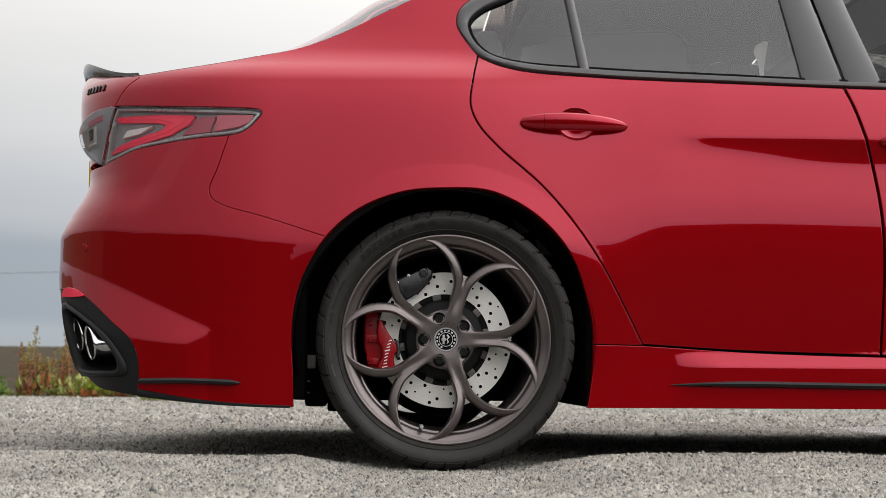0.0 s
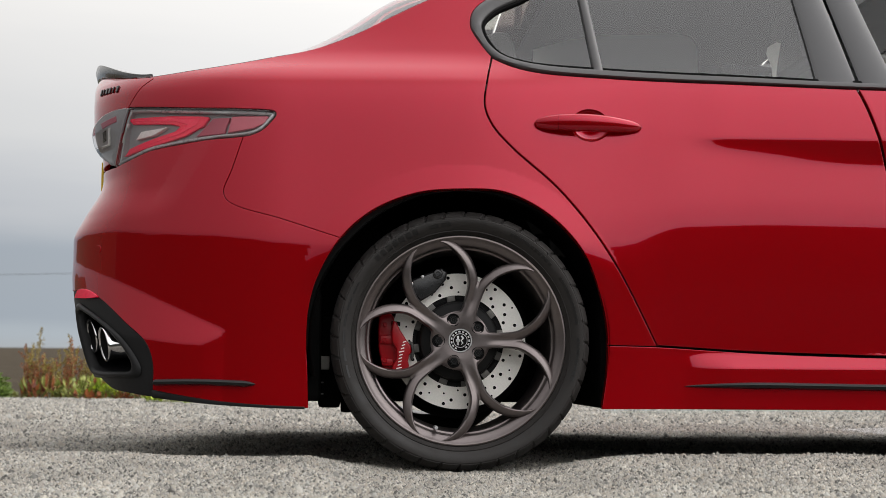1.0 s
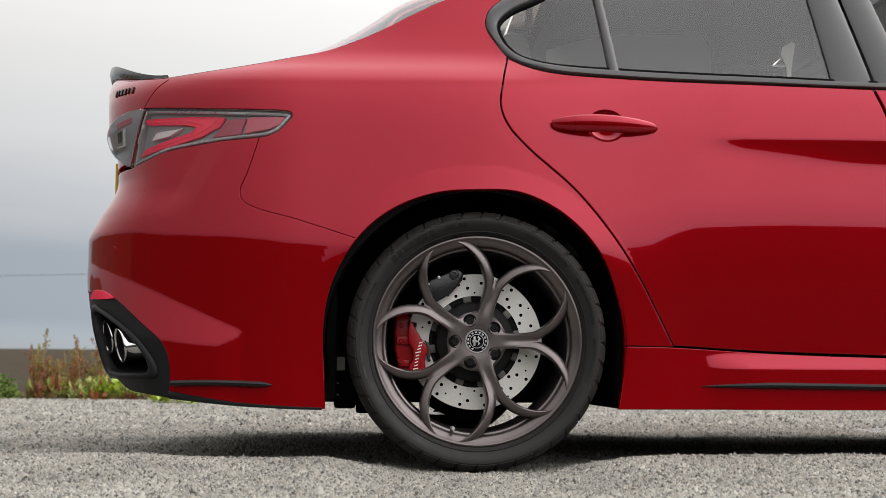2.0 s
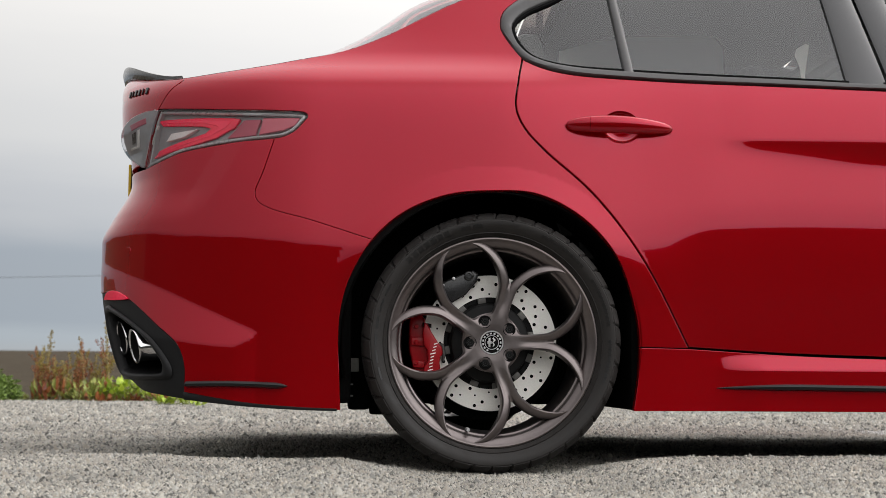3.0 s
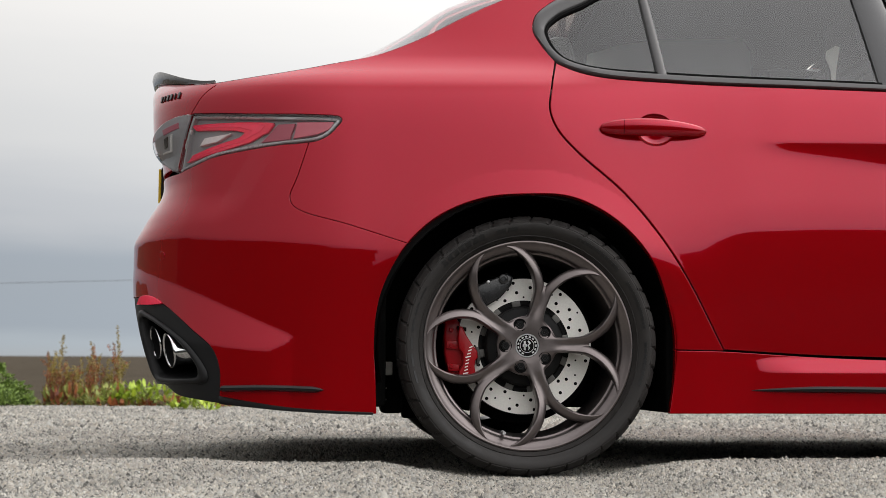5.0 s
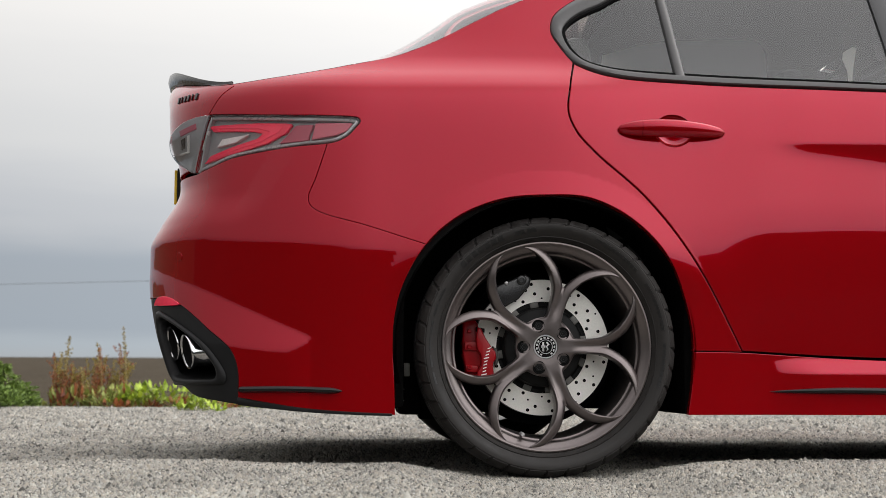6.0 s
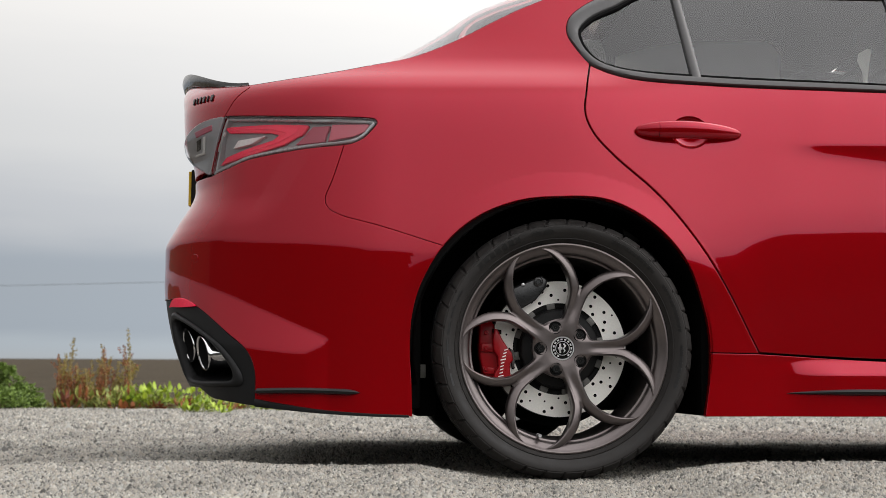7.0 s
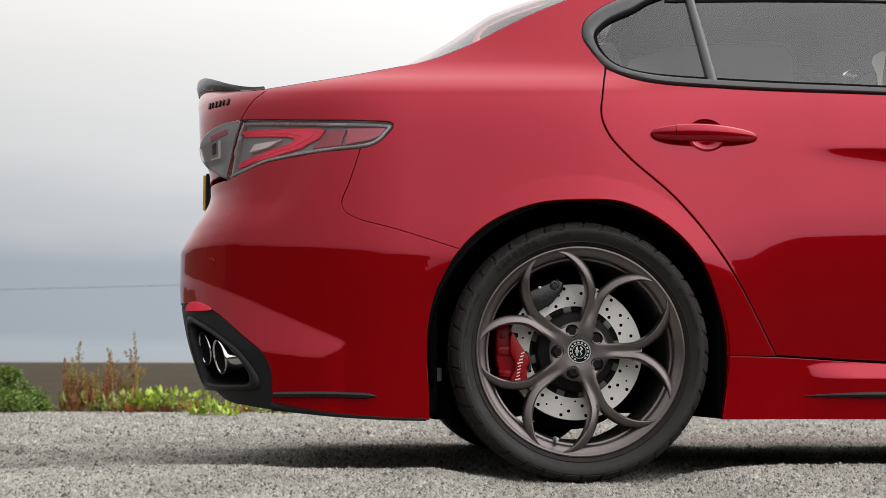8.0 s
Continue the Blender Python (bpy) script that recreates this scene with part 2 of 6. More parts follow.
def side_table():
    by_z = np.array([np.interp(TABLE_Z, Z_NODES, row) for row in TILTS])
    tilt = np.array([smooth_interp(TABLE_X, TILT_X, by_z[:, k]) for k in range(len(TABLE_Z))]).T
    # the belly's edge rises and sinks along the car
    rise = smooth_interp(TABLE_X, [-1.0, -0.93, -0.734, -0.565, -0.453, -0.33, 0.15, 0.383, 0.59, 0.885, 1.2, 3.6], [0.014, 0.014, -0.004, -0.016, -0.028, -0.035, -0.035, -0.022, 0.022, 0.030, 0.026, 0.02])
    hold = ramp(TABLE_Z, 0.42, 0.56) * ramp(0.82 - TABLE_Z, 0.0, 0.15)
    tilt = np.array([np.interp(TABLE_Z - r * hold, TABLE_Z, row) for r, row in zip(rise, tilt)])
    x, z = TABLE_X[:, None], TABLE_Z[None, :]
    # the raised shoulder over the exhaust
    upper = 0.505 - 0.44 * (x + 0.926)
    lower = np.interp(x, [-1.0, -0.771, -0.70, -0.643, -0.60, -0.575], [0.345, 0.318, 0.309, 0.307, 0.328, 0.352])
    patch = ramp(upper - z, 0.0, 0.016) * ramp(z - lower, 0.0, 0.016)
    # the corner stands upright although the tail tucks in and out
    turn = np.clip((rear_x(z) + CORNER_A - x) / CORNER_A, 0.0, 0.72)
    tuck = np.gradient(rear_x(TABLE_Z), TABLE_Z)[None, :]
    slope = -CORNER_B / CORNER_A * turn / np.sqrt(1 - turn**2) * tuck
    tilt = np.degrees(np.arctan(np.tan(np.radians(tilt)) + slope))
    step = TABLE_Z[1] - TABLE_Z[0]
    run = np.concatenate((np.zeros((len(TABLE_X), 1)), np.cumsum(np.tan(np.radians((tilt[:, 1:] + tilt[:, :-1]) / 2)) * step, axis=1)), axis=1)
    run -= run[:, [int(round((0.60 - TABLE_Z[0]) / step))]]
    shelf = np.cumsum(math.tan(radians(13)) * patch * step, axis=1)
    return run + shelf - shelf[:, -1:] + smooth_interp(TABLE_X, BASE_X, BASE_Y)[:, None]


SIDE = side_table()


def side_y(x, z):
    """How far the side stands in at x and z, without the corners."""
    x, z = np.asarray(x, float), np.asarray(z, float)
    fx = np.clip((x - TABLE_X[0]) / (TABLE_X[1] - TABLE_X[0]), 0, len(TABLE_X) - 1.001)
    fz = np.clip((z - TABLE_Z[0]) / (TABLE_Z[1] - TABLE_Z[0]), 0, len(TABLE_Z) - 1.001)
    i, k = fx.astype(int), fz.astype(int)
    a, b = fx - i, fz - k
    y = (SIDE[i, k] * (1 - a) + SIDE[i + 1, k] * a) * (1 - b) + (SIDE[i, k + 1] * (1 - a) + SIDE[i + 1, k + 1] * a) * b
    for hub_x in (HUB[0], HUB[0] + WHEELBASE):
        r = np.hypot(x - hub_x, z - HUB[1])
        y = y - 0.11 * np.clip(0.440 - r, 0, 0.07) * ramp(z, 0.42, 0.60)
    # a fold runs down the bumper from the lamp
    left = (-0.626 - x) - 0.59 * (0.826 - z)
    y = y + 0.17 * np.clip(left, 0, 0.07) * ramp(z, 0.63, 0.72) * ramp(1.0 - z, 0.0, 0.17)
    return y


def front_x(z):
    return smooth_interp(z, FRONT_Z, FRONT_X)


def to_u(x, z):
    """Unrolls x round the rear and front corners."""
    x, z = np.asarray(x, float), np.asarray(z, float)
    d = x - rear_x(z)
    e = front_x(z) - x
    u = np.where(d >= CORNER_A, x, 0)
    back = (np.arccos(np.clip(1 - d / CORNER_A, 0, 1)) - math.pi / 2) * CORNER_L + rear_x(z) + CORNER_A
    fore = front_x(z) - CORNER_A - (np.arccos(np.clip(1 - e / CORNER_A, 0, 1)) - math.pi / 2) * CORNER_L
    return np.where(d < CORNER_A, back, np.where(e < CORNER_A, fore, u))


def skin(u, z, inset=0.0):
    """Place on the car's near side at unrolled length u and height z."""
    u, z = np.asarray(u, float), np.asarray(z, float)
    start, end = rear_x(z) + CORNER_A, front_x(z) - CORNER_A
    over = np.maximum(start - u, 0) + np.maximum(u - end, 0)
    a = np.minimum(over / CORNER_L, math.pi / 2)
    rest = np.maximum(over - CORNER_L * math.pi / 2, 0)
    sign = np.where(u < start, -1.0, 1.0)
    x = np.where(u < start, start, np.where(u > end, end, u)) + sign * CORNER_A * np.sin(a)
    y = side_y(x, z) + CORNER_B * (1 - np.cos(a)) + rest * 0.9
    return np.stack([x, y, z], -1)

# ---- mesh tools ----
from mathutils.geometry import delaunay_2d_cdt


def thing(name, at=(0, 0, 0), **tags):
    ob = new(name)
    ob.matrix_world = Matrix.Translation(at)
    return tagged(ob, **tags)


def adopt(ob, parent):
    if parent is not None:
        ob.parent = parent
        ob.matrix_parent_inverse = parent.matrix_world.inverted()
    return ob


def mesh_part(name, verts, faces, material, parent=None, label="", smooth=True, normals=None):
    me = bpy.data.meshes.new(name)
    me.from_pydata([tuple(map(float, v)) for v in verts], [], [tuple(map(int, f)) for f in faces])
    me.materials.append(material)
    me.polygons.foreach_set("use_smooth", [smooth] * len(me.polygons))
    if normals is not None:
        me.normals_split_custom_set_from_vertices([tuple(map(float, n)) for n in normals])
    me.update()
    ob = adopt(new(name, me), parent)
    return tagged(ob, label=label)


def part(name, bm, material, parent=None, label="", smooth=False):
    me = bpy.data.meshes.new(name)
    bmesh.ops.recalc_face_normals(bm, faces=bm.faces)
    bm.to_mesh(me)
    bm.free()
    me.materials.append(material)
    me.polygons.foreach_set("use_smooth", [smooth] * len(me.polygons))
    if smooth:
        me.set_sharp_from_angle(angle=radians(40))
    ob = adopt(new(name, me), parent)
    return tagged(ob, label=label)


def flow(points, step=0.006):
    """A smooth open curve through plan points, at even steps."""
    p = np.asarray(points, float)
    if len(p) == 2:
        n = max(2, int(np.linalg.norm(p[1] - p[0]) / step) + 1)
        return p[0] + (p[1] - p[0]) * np.linspace(0, 1, n)[:, None]
    q = np.vstack([2 * p[0] - p[1], p, 2 * p[-1] - p[-2]])
    out = []
    for i in range(1, len(q) - 2):
        a, b, c, d = q[i - 1 : i + 3]
        n = max(2, int(np.linalg.norm(c - b) / step))
        ta, tb, tc = (max(np.linalg.norm(v), 1e-6) ** 0.5 for v in (b - a, c - b, d - c))
        m1 = ((b - a) / ta - (c - a) / (ta + tb) + (c - b) / tb) * tb
        m2 = ((c - b) / tb - (d - b) / (tb + tc) + (d - c) / tc) * tb
        t = np.linspace(0, 1, n, endpoint=False)[:, None]
        out.append((2 * t**3 - 3 * t**2 + 1) * b + (t**3 - 2 * t**2 + t) * m1 + (3 * t**2 - 2 * t**3) * c + (t**3 - t**2) * m2)
    return np.vstack(out + [p[-1:]])


def joined(*curves):
    """Curves end to end as one closed outline, without doubled points."""
    p = np.vstack(curves)
    keep = [0]
    for i in range(1, len(p)):
        if np.linalg.norm(p[i] - p[keep[-1]]) > 0.0015:
            keep.append(i)
    if np.linalg.norm(p[keep[-1]] - p[keep[0]]) < 0.0015:
        keep.pop()
    return p[keep]


def unrolled(p):
    p = np.asarray(p, float)
    return np.stack([to_u(p[:, 0], p[:, 1]), p[:, 1]], -1)


def centre_u(z):
    """Where the rear face meets the car's middle plane."""
    z = np.asarray(z, float)
    rest = (YC - CORNER_B - side_y(rear_x(z), z)) / 0.9
    return rear_x(z) + CORNER_A - CORNER_L * math.pi / 2 - rest


def centre_u_front(z):
    z = np.asarray(z, float)
    rest = (YC - CORNER_B - side_y(front_x(z), z)) / 0.9
    return front_x(z) - CORNER_A + CORNER_L * math.pi / 2 + rest


def inside(poly, q):
    """Which of the points q lie in the polygon."""
    x, y = q[:, 0], q[:, 1]
    hit = np.zeros(len(q), bool)
    for (ax, ay), (bx, by) in zip(poly, np.roll(poly, -1, 0)):
        cross = (ay > y) != (by > y)
        if by != ay:
            hit ^= cross & (x < (bx - ax) * (y - ay) / (by - ay) + ax)
    return hit


def skin_normals(uv):
    e = 0.0012
    du = skin(uv[:, 0] + e, uv[:, 1]) - skin(uv[:, 0] - e, uv[:, 1])
    dz = skin(uv[:, 0], uv[:, 1] + e) - skin(uv[:, 0], uv[:, 1] - e)
    n = np.cross(du, dz)
    return n / np.linalg.norm(n, axis=1)[:, None]


def shifted(poly, d):
    """The outline moved outwards by d (inwards: minus)."""
    t = np.roll(poly, -1, 0) - np.roll(poly, 1, 0)
    t /= np.maximum(np.linalg.norm(t, axis=1), 1e-9)[:, None]
    area = np.sum(poly[:, 0] * np.roll(poly[:, 1], -1) - np.roll(poly[:, 0], -1) * poly[:, 1])
    n = np.stack([t[:, 1], -t[:, 0]], -1) * (1 if area > 0 else -1)
    return poly + n * d


def far_side(v):
    w = np.array(v, float)
    w[:, 1] = 2 * YC - w[:, 1]
    return w


def panel(name, outline, material, parent, label="", h=0.010, out=0.0, thick=0.014, gap=0.0022, edge=0.0025, other=False, holes=()):
    """A pressed panel on the car's skin. outline: closed, in unrolled length and height. It stands proud by out, and its rim is rolled in."""
    rim = shifted(np.asarray(outline, float), -gap - edge)
    if other:
        h = max(h, 0.03)
        rim = rim[:: 3] if len(rim) > 60 else rim
    lo, hi = rim.min(0), rim.max(0)
    gx, gz = np.meshgrid(np.arange(lo[0] + h / 2, hi[0], h), np.arange(lo[1] + h / 2, hi[1], h))
    q = np.stack([gx.ravel(), gz.ravel()], -1)
    q = q[inside(rim, q)]
    near = np.full(len(q), 9.0)
    for p in rim[::2]:
        near = np.minimum(near, (q[:, 0] - p[0]) ** 2 + (q[:, 1] - p[1]) ** 2)
    q = q[near > (0.45 * h) ** 2]
    lines, start = [], len(rim)
    for ring in holes:
        away = np.min(np.hypot(q[:, None, 0] - ring[None, :, 0], q[:, None, 1] - ring[None, :, 1]), axis=1)
        q = q[(away > 0.4 * h) & ~inside(ring, q)]
    for ring in holes:
        lines += [(start + i, start + (i + 1) % len(ring)) for i in range(len(ring))]
        start += len(ring)
    pts = [Vector(p) for p in np.vstack([rim, *holes, q])]
    verts, _, tris, *_ = delaunay_2d_cdt(pts, lines, [list(range(len(rim)))], 1, 1e-6)
    uv = np.array([tuple(v) for v in verts])
    for ring in holes:
        mid = np.array([uv[list(f)].mean(0) for f in tris])
        tris = [f for f, gone in zip(tris, inside(ring, mid)) if not gone]
    n = skin_normals(uv)
    v = skin(uv[:, 0], uv[:, 1]) + n * out
    faces = [tuple(f) for f in tris]
    # the rolled rim
    k = len(rim)
    wide = shifted(rim, edge)
    nr = skin_normals(rim)
    r0 = skin(rim[:, 0], rim[:, 1]) + nr * out
    flat = skin(wide[:, 0], wide[:, 1]) + nr * out - r0
    flat /= np.maximum(np.linalg.norm(flat, axis=1), 1e-9)[:, None]
    rings, ring_n = [], []
    for a in (0.0, 0.5, 1.0):
        c, s = math.cos(a * math.pi / 2), math.sin(a * math.pi / 2)
        rings.append(r0 + flat * edge * s - nr * edge * (1 - c))
        ring_n.append(nr * c + flat * s)
    rings.append(rings[-1] - nr * thick)
    ring_n.append(flat)
    base = len(v)
    v, n = np.vstack([v] + rings), np.vstack([n] + ring_n)
    ccw = np.sum(rim[:, 0] * np.roll(rim[:, 1], -1) - np.roll(rim[:, 0], -1) * rim[:, 1]) > 0
    for j in range(3):
        for i in range(k):
            a, b = base + j * k + i, base + j * k + (i + 1) % k
            f = (a, a + k, b + k, b)
            faces.append(f if ccw else f[::-1])
    if other:
        v, n, faces = far_side(v), n * np.array([1, -1, 1]), [f[::-1] for f in faces]
    return mesh_part(name, v, faces, material, parent, label, normals=n)


def grid_part(name, rows, material, parent, label="", closed=False, flip=False, caps=False, smooth=True, sharp=40):
    """A sheet through rows of points, row by row; closed: each row is a ring."""
    rows = np.asarray(rows, float)
    m, k = rows.shape[:2]
    faces = []
    for i in range(m - 1):
        for j in range(k if closed else k - 1):
            a, b = i * k + j, i * k + (j + 1) % k
            f = (a, b, b + k, a + k)
            faces.append(f[::-1] if flip else f)
    if caps:
        faces.append(tuple(range(k)) if flip else tuple(range(k))[::-1])
        faces.append(tuple(range((m - 1) * k, m * k))[::-1] if flip else tuple(range((m - 1) * k, m * k)))
    ob = mesh_part(name, rows.reshape(-1, 3), faces, material, parent, label, smooth)
    if smooth:
        ob.data.set_sharp_from_angle(angle=radians(sharp))
    return ob


def box(bm, lo, hi, bevel=0.0):
    """A block between two corners, with broken edges."""
    made = bmesh.ops.create_cube(bm, size=1.0, matrix=Matrix.Translation((Vector(lo) + Vector(hi)) / 2) @ Matrix.Diagonal((*(Vector(hi) - Vector(lo)), 1)))
    if bevel:
        edges = list({e for v in made["verts"] for e in v.link_edges})
        bmesh.ops.bevel(bm, geom=edges, offset=bevel, segments=2, affect="EDGES", profile=0.6)


def lathe(profile, centre, n=96, a0=0.0, a1=2 * math.pi):
    """Rings about a wheel axle along y: profile of (radius, y)."""
    a = np.linspace(a0, a1, n, endpoint=False)
    return [[(centre[0] + r * math.cos(t), centre[1] + y, centre[2] + r * math.sin(t)) for t in a] for r, y in profile]

# ---- the car ----
car = thing("car", (1.25, YC, 0.0), label="glossy metallic red saloon car parked on grey gravel", category="car")

ARCH = [(-0.377, 0.157), (-0.380, 0.25), (-0.384, 0.325), (-0.379, 0.405), (-0.358, 0.482), (-0.301, 0.580), (-0.222, 0.649), (-0.115, 0.692), (-0.006, 0.703), (0.10, 0.699), (0.188, 0.663), (0.261, 0.606), (0.315, 0.535), (0.347, 0.452), (0.367, 0.36), (0.366, 0.25), (0.353, 0.158)]
arch = flow(ARCH)
BUMPER_GAP = [(-0.551, 0.833), (-0.578, 0.748), (-0.597, 0.695), (-0.589, 0.674), (-0.560, 0.656), (-0.453, 0.625), (-0.303, 0.577)]
LAMP_LOW = [(-0.902, 0.783), (-0.850, 0.796), (-0.800, 0.811), (-0.736, 0.820), (-0.662, 0.828), (-0.565, 0.833), (-0.530, 0.838), (-0.501, 0.852), (-0.480, 0.874), (-0.468, 0.891), (-0.474, 0.900), (-0.488, 0.903), (-0.561, 0.908), (-0.710, 0.919), (-0.866, 0.936)]
BOOT_GAP = [(-0.866, 0.936), (-0.833, 0.984), (-0.800, 1.010)]
DOOR_GAP = [(0.08, 1.063), (0.063, 0.99), (0.055, 0.92), (0.074, 0.869), (0.124, 0.812), (0.238, 0.713), (0.324, 0.614), (0.399, 0.502), (0.496, 0.316)]
DIFFUSER_EDGE = [(-0.767, 0.197), (-0.769, 0.267), (-0.789, 0.317), (-0.846, 0.367), (-0.926, 0.432), (-0.974, 0.457), (-1.028, 0.460)]
BELT = [(0.08, 1.063), (0.135, 1.036), (0.201, 1.020), (0.393, 1.009), (0.751, 1.001), (1.038, 0.994)]
DOOR_FRONT = [(1.038, 0.994), (1.065, 0.924), (1.106, 0.776), (1.129, 0.570), (1.118, 0.293)]
SILL_TOP = [(1.118, 0.293), (0.74, 0.303), (0.496, 0.316)]
RAIL_X = np.array([-0.985, -0.804, -0.676, -0.57, -0.483, -0.395, -0.279, -0.16, -0.078, 0.1, 0.3, 0.6, 1.0, 1.4, 1.8, 2.15, 2.3, 2.8, 3.2, 3.5])
RAIL_Z = np.array([1.040, 1.018, 1.027, 1.041, 1.058, 1.077, 1.124, 1.190, 1.233, 1.305, 1.352, 1.380, 1.388, 1.355, 1.215, 1.02, 0.985, 0.92, 0.84, 0.75])


def rail_z(x):
    return smooth_interp(x, RAIL_X, RAIL_Z)


def cut(curve, test):
    c = np.asarray(curve)
    return c[test(c)]


def rail_line(x0, x1, n=60):
    x = np.linspace(x0, x1, n)
    return np.stack([x, rail_z(x)], -1)


arch_rear = cut(arch, lambda c: (np.arange(len(c)) <= np.argmin(np.hypot(c[:, 0] + 0.303, c[:, 1] - 0.577))))
arch_fore = cut(arch, lambda c: (np.arange(len(c)) >= np.argmin(np.hypot(c[:, 0] + 0.303, c[:, 1] - 0.577))) & ((c[:, 0] < 0) | (c[:, 1] > 0.318)))
lamp_low = flow(LAMP_LOW)
lamp_bumper = lamp_low[: np.argmin(np.hypot(lamp_low[:, 0] + 0.552, lamp_low[:, 1] - 0.837)) + 1]
lamp_quarter = lamp_low[len(lamp_bumper) - 1 :]


def bumper_outline():
    z = np.linspace(0.462, 0.79, 34)
    zc = np.stack([centre_u(z), z], -1)
    low = flow([(-0.377, 0.157), (-0.503, 0.161), (-0.647, 0.177), (-0.767, 0.197)])
    back = unrolled(flow(DIFFUSER_EDGE))
    over = np.stack([np.linspace(back[-1][0], zc[0][0], 60), np.full(60, 0.462)], -1)
    top = unrolled(lamp_bumper)
    under = np.stack([np.linspace(zc[-1][0], top[0][0], 60), np.linspace(0.79, top[0][1], 60)], -1)
    return joined(unrolled(flow(BUMPER_GAP)), unrolled(arch_rear[::-1]), unrolled(low), back, over, zc, under, top)


def quarter_outline():
    dlo = flow([(0.30, 1.318), (0.2, 1.296), (0.12, 1.262), (0.072, 1.233), (0.037, 1.198), (0.029, 1.154), (0.048, 1.111), (0.08, 1.063)])
    return joined(unrolled(rail_line(-0.804, 0.30)), unrolled(dlo), unrolled(flow(DOOR_GAP)), unrolled(flow([(0.496, 0.316), (0.367, 0.318)])), unrolled(arch_fore[::-1]), unrolled(flow(BUMPER_GAP)[::-1]), unrolled(lamp_quarter), unrolled(flow(BOOT_GAP)))


def rear_door_outline():
    return joined(unrolled(flow(BELT)), unrolled(flow(DOOR_FRONT)), unrolled(flow(SILL_TOP)), unrolled(flow(DOOR_GAP)[::-1]))


def front_door_outline():
    return joined(unrolled(flow([(1.038, 0.994), (2.06, 0.985)])), unrolled(flow([(2.06, 0.985), (2.14, 0.85), (2.16, 0.5), (2.12, 0.288)])), unrolled(flow([(2.12, 0.288), (1.118, 0.293)])), unrolled(flow(DOOR_FRONT)[::-1]))


def sill_outline():
    tail = cut(arch, lambda c: (c[:, 0] > 0) & (c[:, 1] < 0.318))
    return joined(unrolled(flow([(0.367, 0.316), (0.496, 0.314), (0.74, 0.301), (1.118, 0.291), (2.12, 0.286), (2.445, 0.29)])), unrolled(flow([(2.445, 0.29), (2.46, 0.158)])), unrolled(flow([(2.46, 0.158), (0.353, 0.158)])), unrolled(tail[::-1]))


def front_outline():
    z = np.linspace(0.76, 0.20, 30)
    mid = np.stack([centre_u_front(z), z], -1)
    a = np.linspace(0.0, math.pi, 70)
    hole = np.stack([WHEELBASE + 0.376 * np.cos(a), HUB[1] + 0.376 * np.sin(a)], -1)
    top = unrolled(rail_line(2.07, 3.30))
    bottom = unrolled(flow([(3.40, 0.19), (3.20, 0.165)]))
    return joined(top, np.stack([np.linspace(top[-1][0], mid[0][0], 50), np.linspace(top[-1][1], 0.76, 50)], -1), mid, np.stack([np.linspace(mid[-1][0], bottom[0][0], 50), np.linspace(0.20, 0.19, 50)], -1), bottom, unrolled(hole), unrolled(flow([(2.445, 0.292), (2.125, 0.288)])), unrolled(flow([(2.125, 0.288), (2.165, 0.5), (2.145, 0.85), (2.07, 0.984)])))


def boot_outline():
    """The lid's near half: the turned-down face between gap and middle plane."""
    z = np.linspace(0.795, 1.082, 30)
    mid = np.stack([centre_u(z), z], -1)
    gap_line = unrolled(flow(BOOT_GAP))
    lower = unrolled(flow([(-0.866, 0.936), (-0.879, 0.897), (-0.902, 0.785)]))
    return joined(gap_line[::-1], lower, np.stack([np.linspace(lower[-1][0], mid[0][0], 50), np.linspace(0.798, 0.795, 50)], -1), mid, np.stack([np.linspace(mid[-1][0], gap_line[-1][0], 60), 1.017 + 0.065 * ramp(np.linspace(1, 0, 60), 0.0, 0.55)], -1))


def shell_outline():
    """A near-black sheet behind the panels that puts the shade into their gaps."""
    top = [(-0.60, 0.98), (0.1, 0.98), (2.1, 0.95), (3.0, 0.82)]
    a = np.linspace(0.0, math.pi, 60)
    hole = lambda x0: np.stack([x0 + 0.378 * np.cos(a), HUB[1] + 0.379 * np.sin(a)], -1)
    return joined(flow([(-0.59, 0.985), (0.1, 0.975), (2.1, 0.94), (2.85, 0.82)], 0.02), np.array([(2.88, 0.6)]), flow([(3.2, 0.33), (3.2, 0.25)], 0.02), hole(WHEELBASE), flow([(2.44, 0.17), (0.39, 0.17)], 0.02), hole(0.0), flow([(-0.385, 0.2), (-0.66, 0.24), (-0.70, 0.45), (-0.74, 0.80)], 0.02), flow([(-0.70, 0.95), (-0.60, 0.985)], 0.02))


CUP = (0.328, 0.877, 0.051, 0.043)      # door handle cup: centre x and z, half length and height


def cup_outline(grow=1.0, n=48):
    a = np.linspace(0, 2 * math.pi, n, endpoint=False)
    return np.stack([CUP[0] + grow * CUP[2] * np.cos(a), CUP[1] + grow * CUP[3] * np.sin(a)], -1)


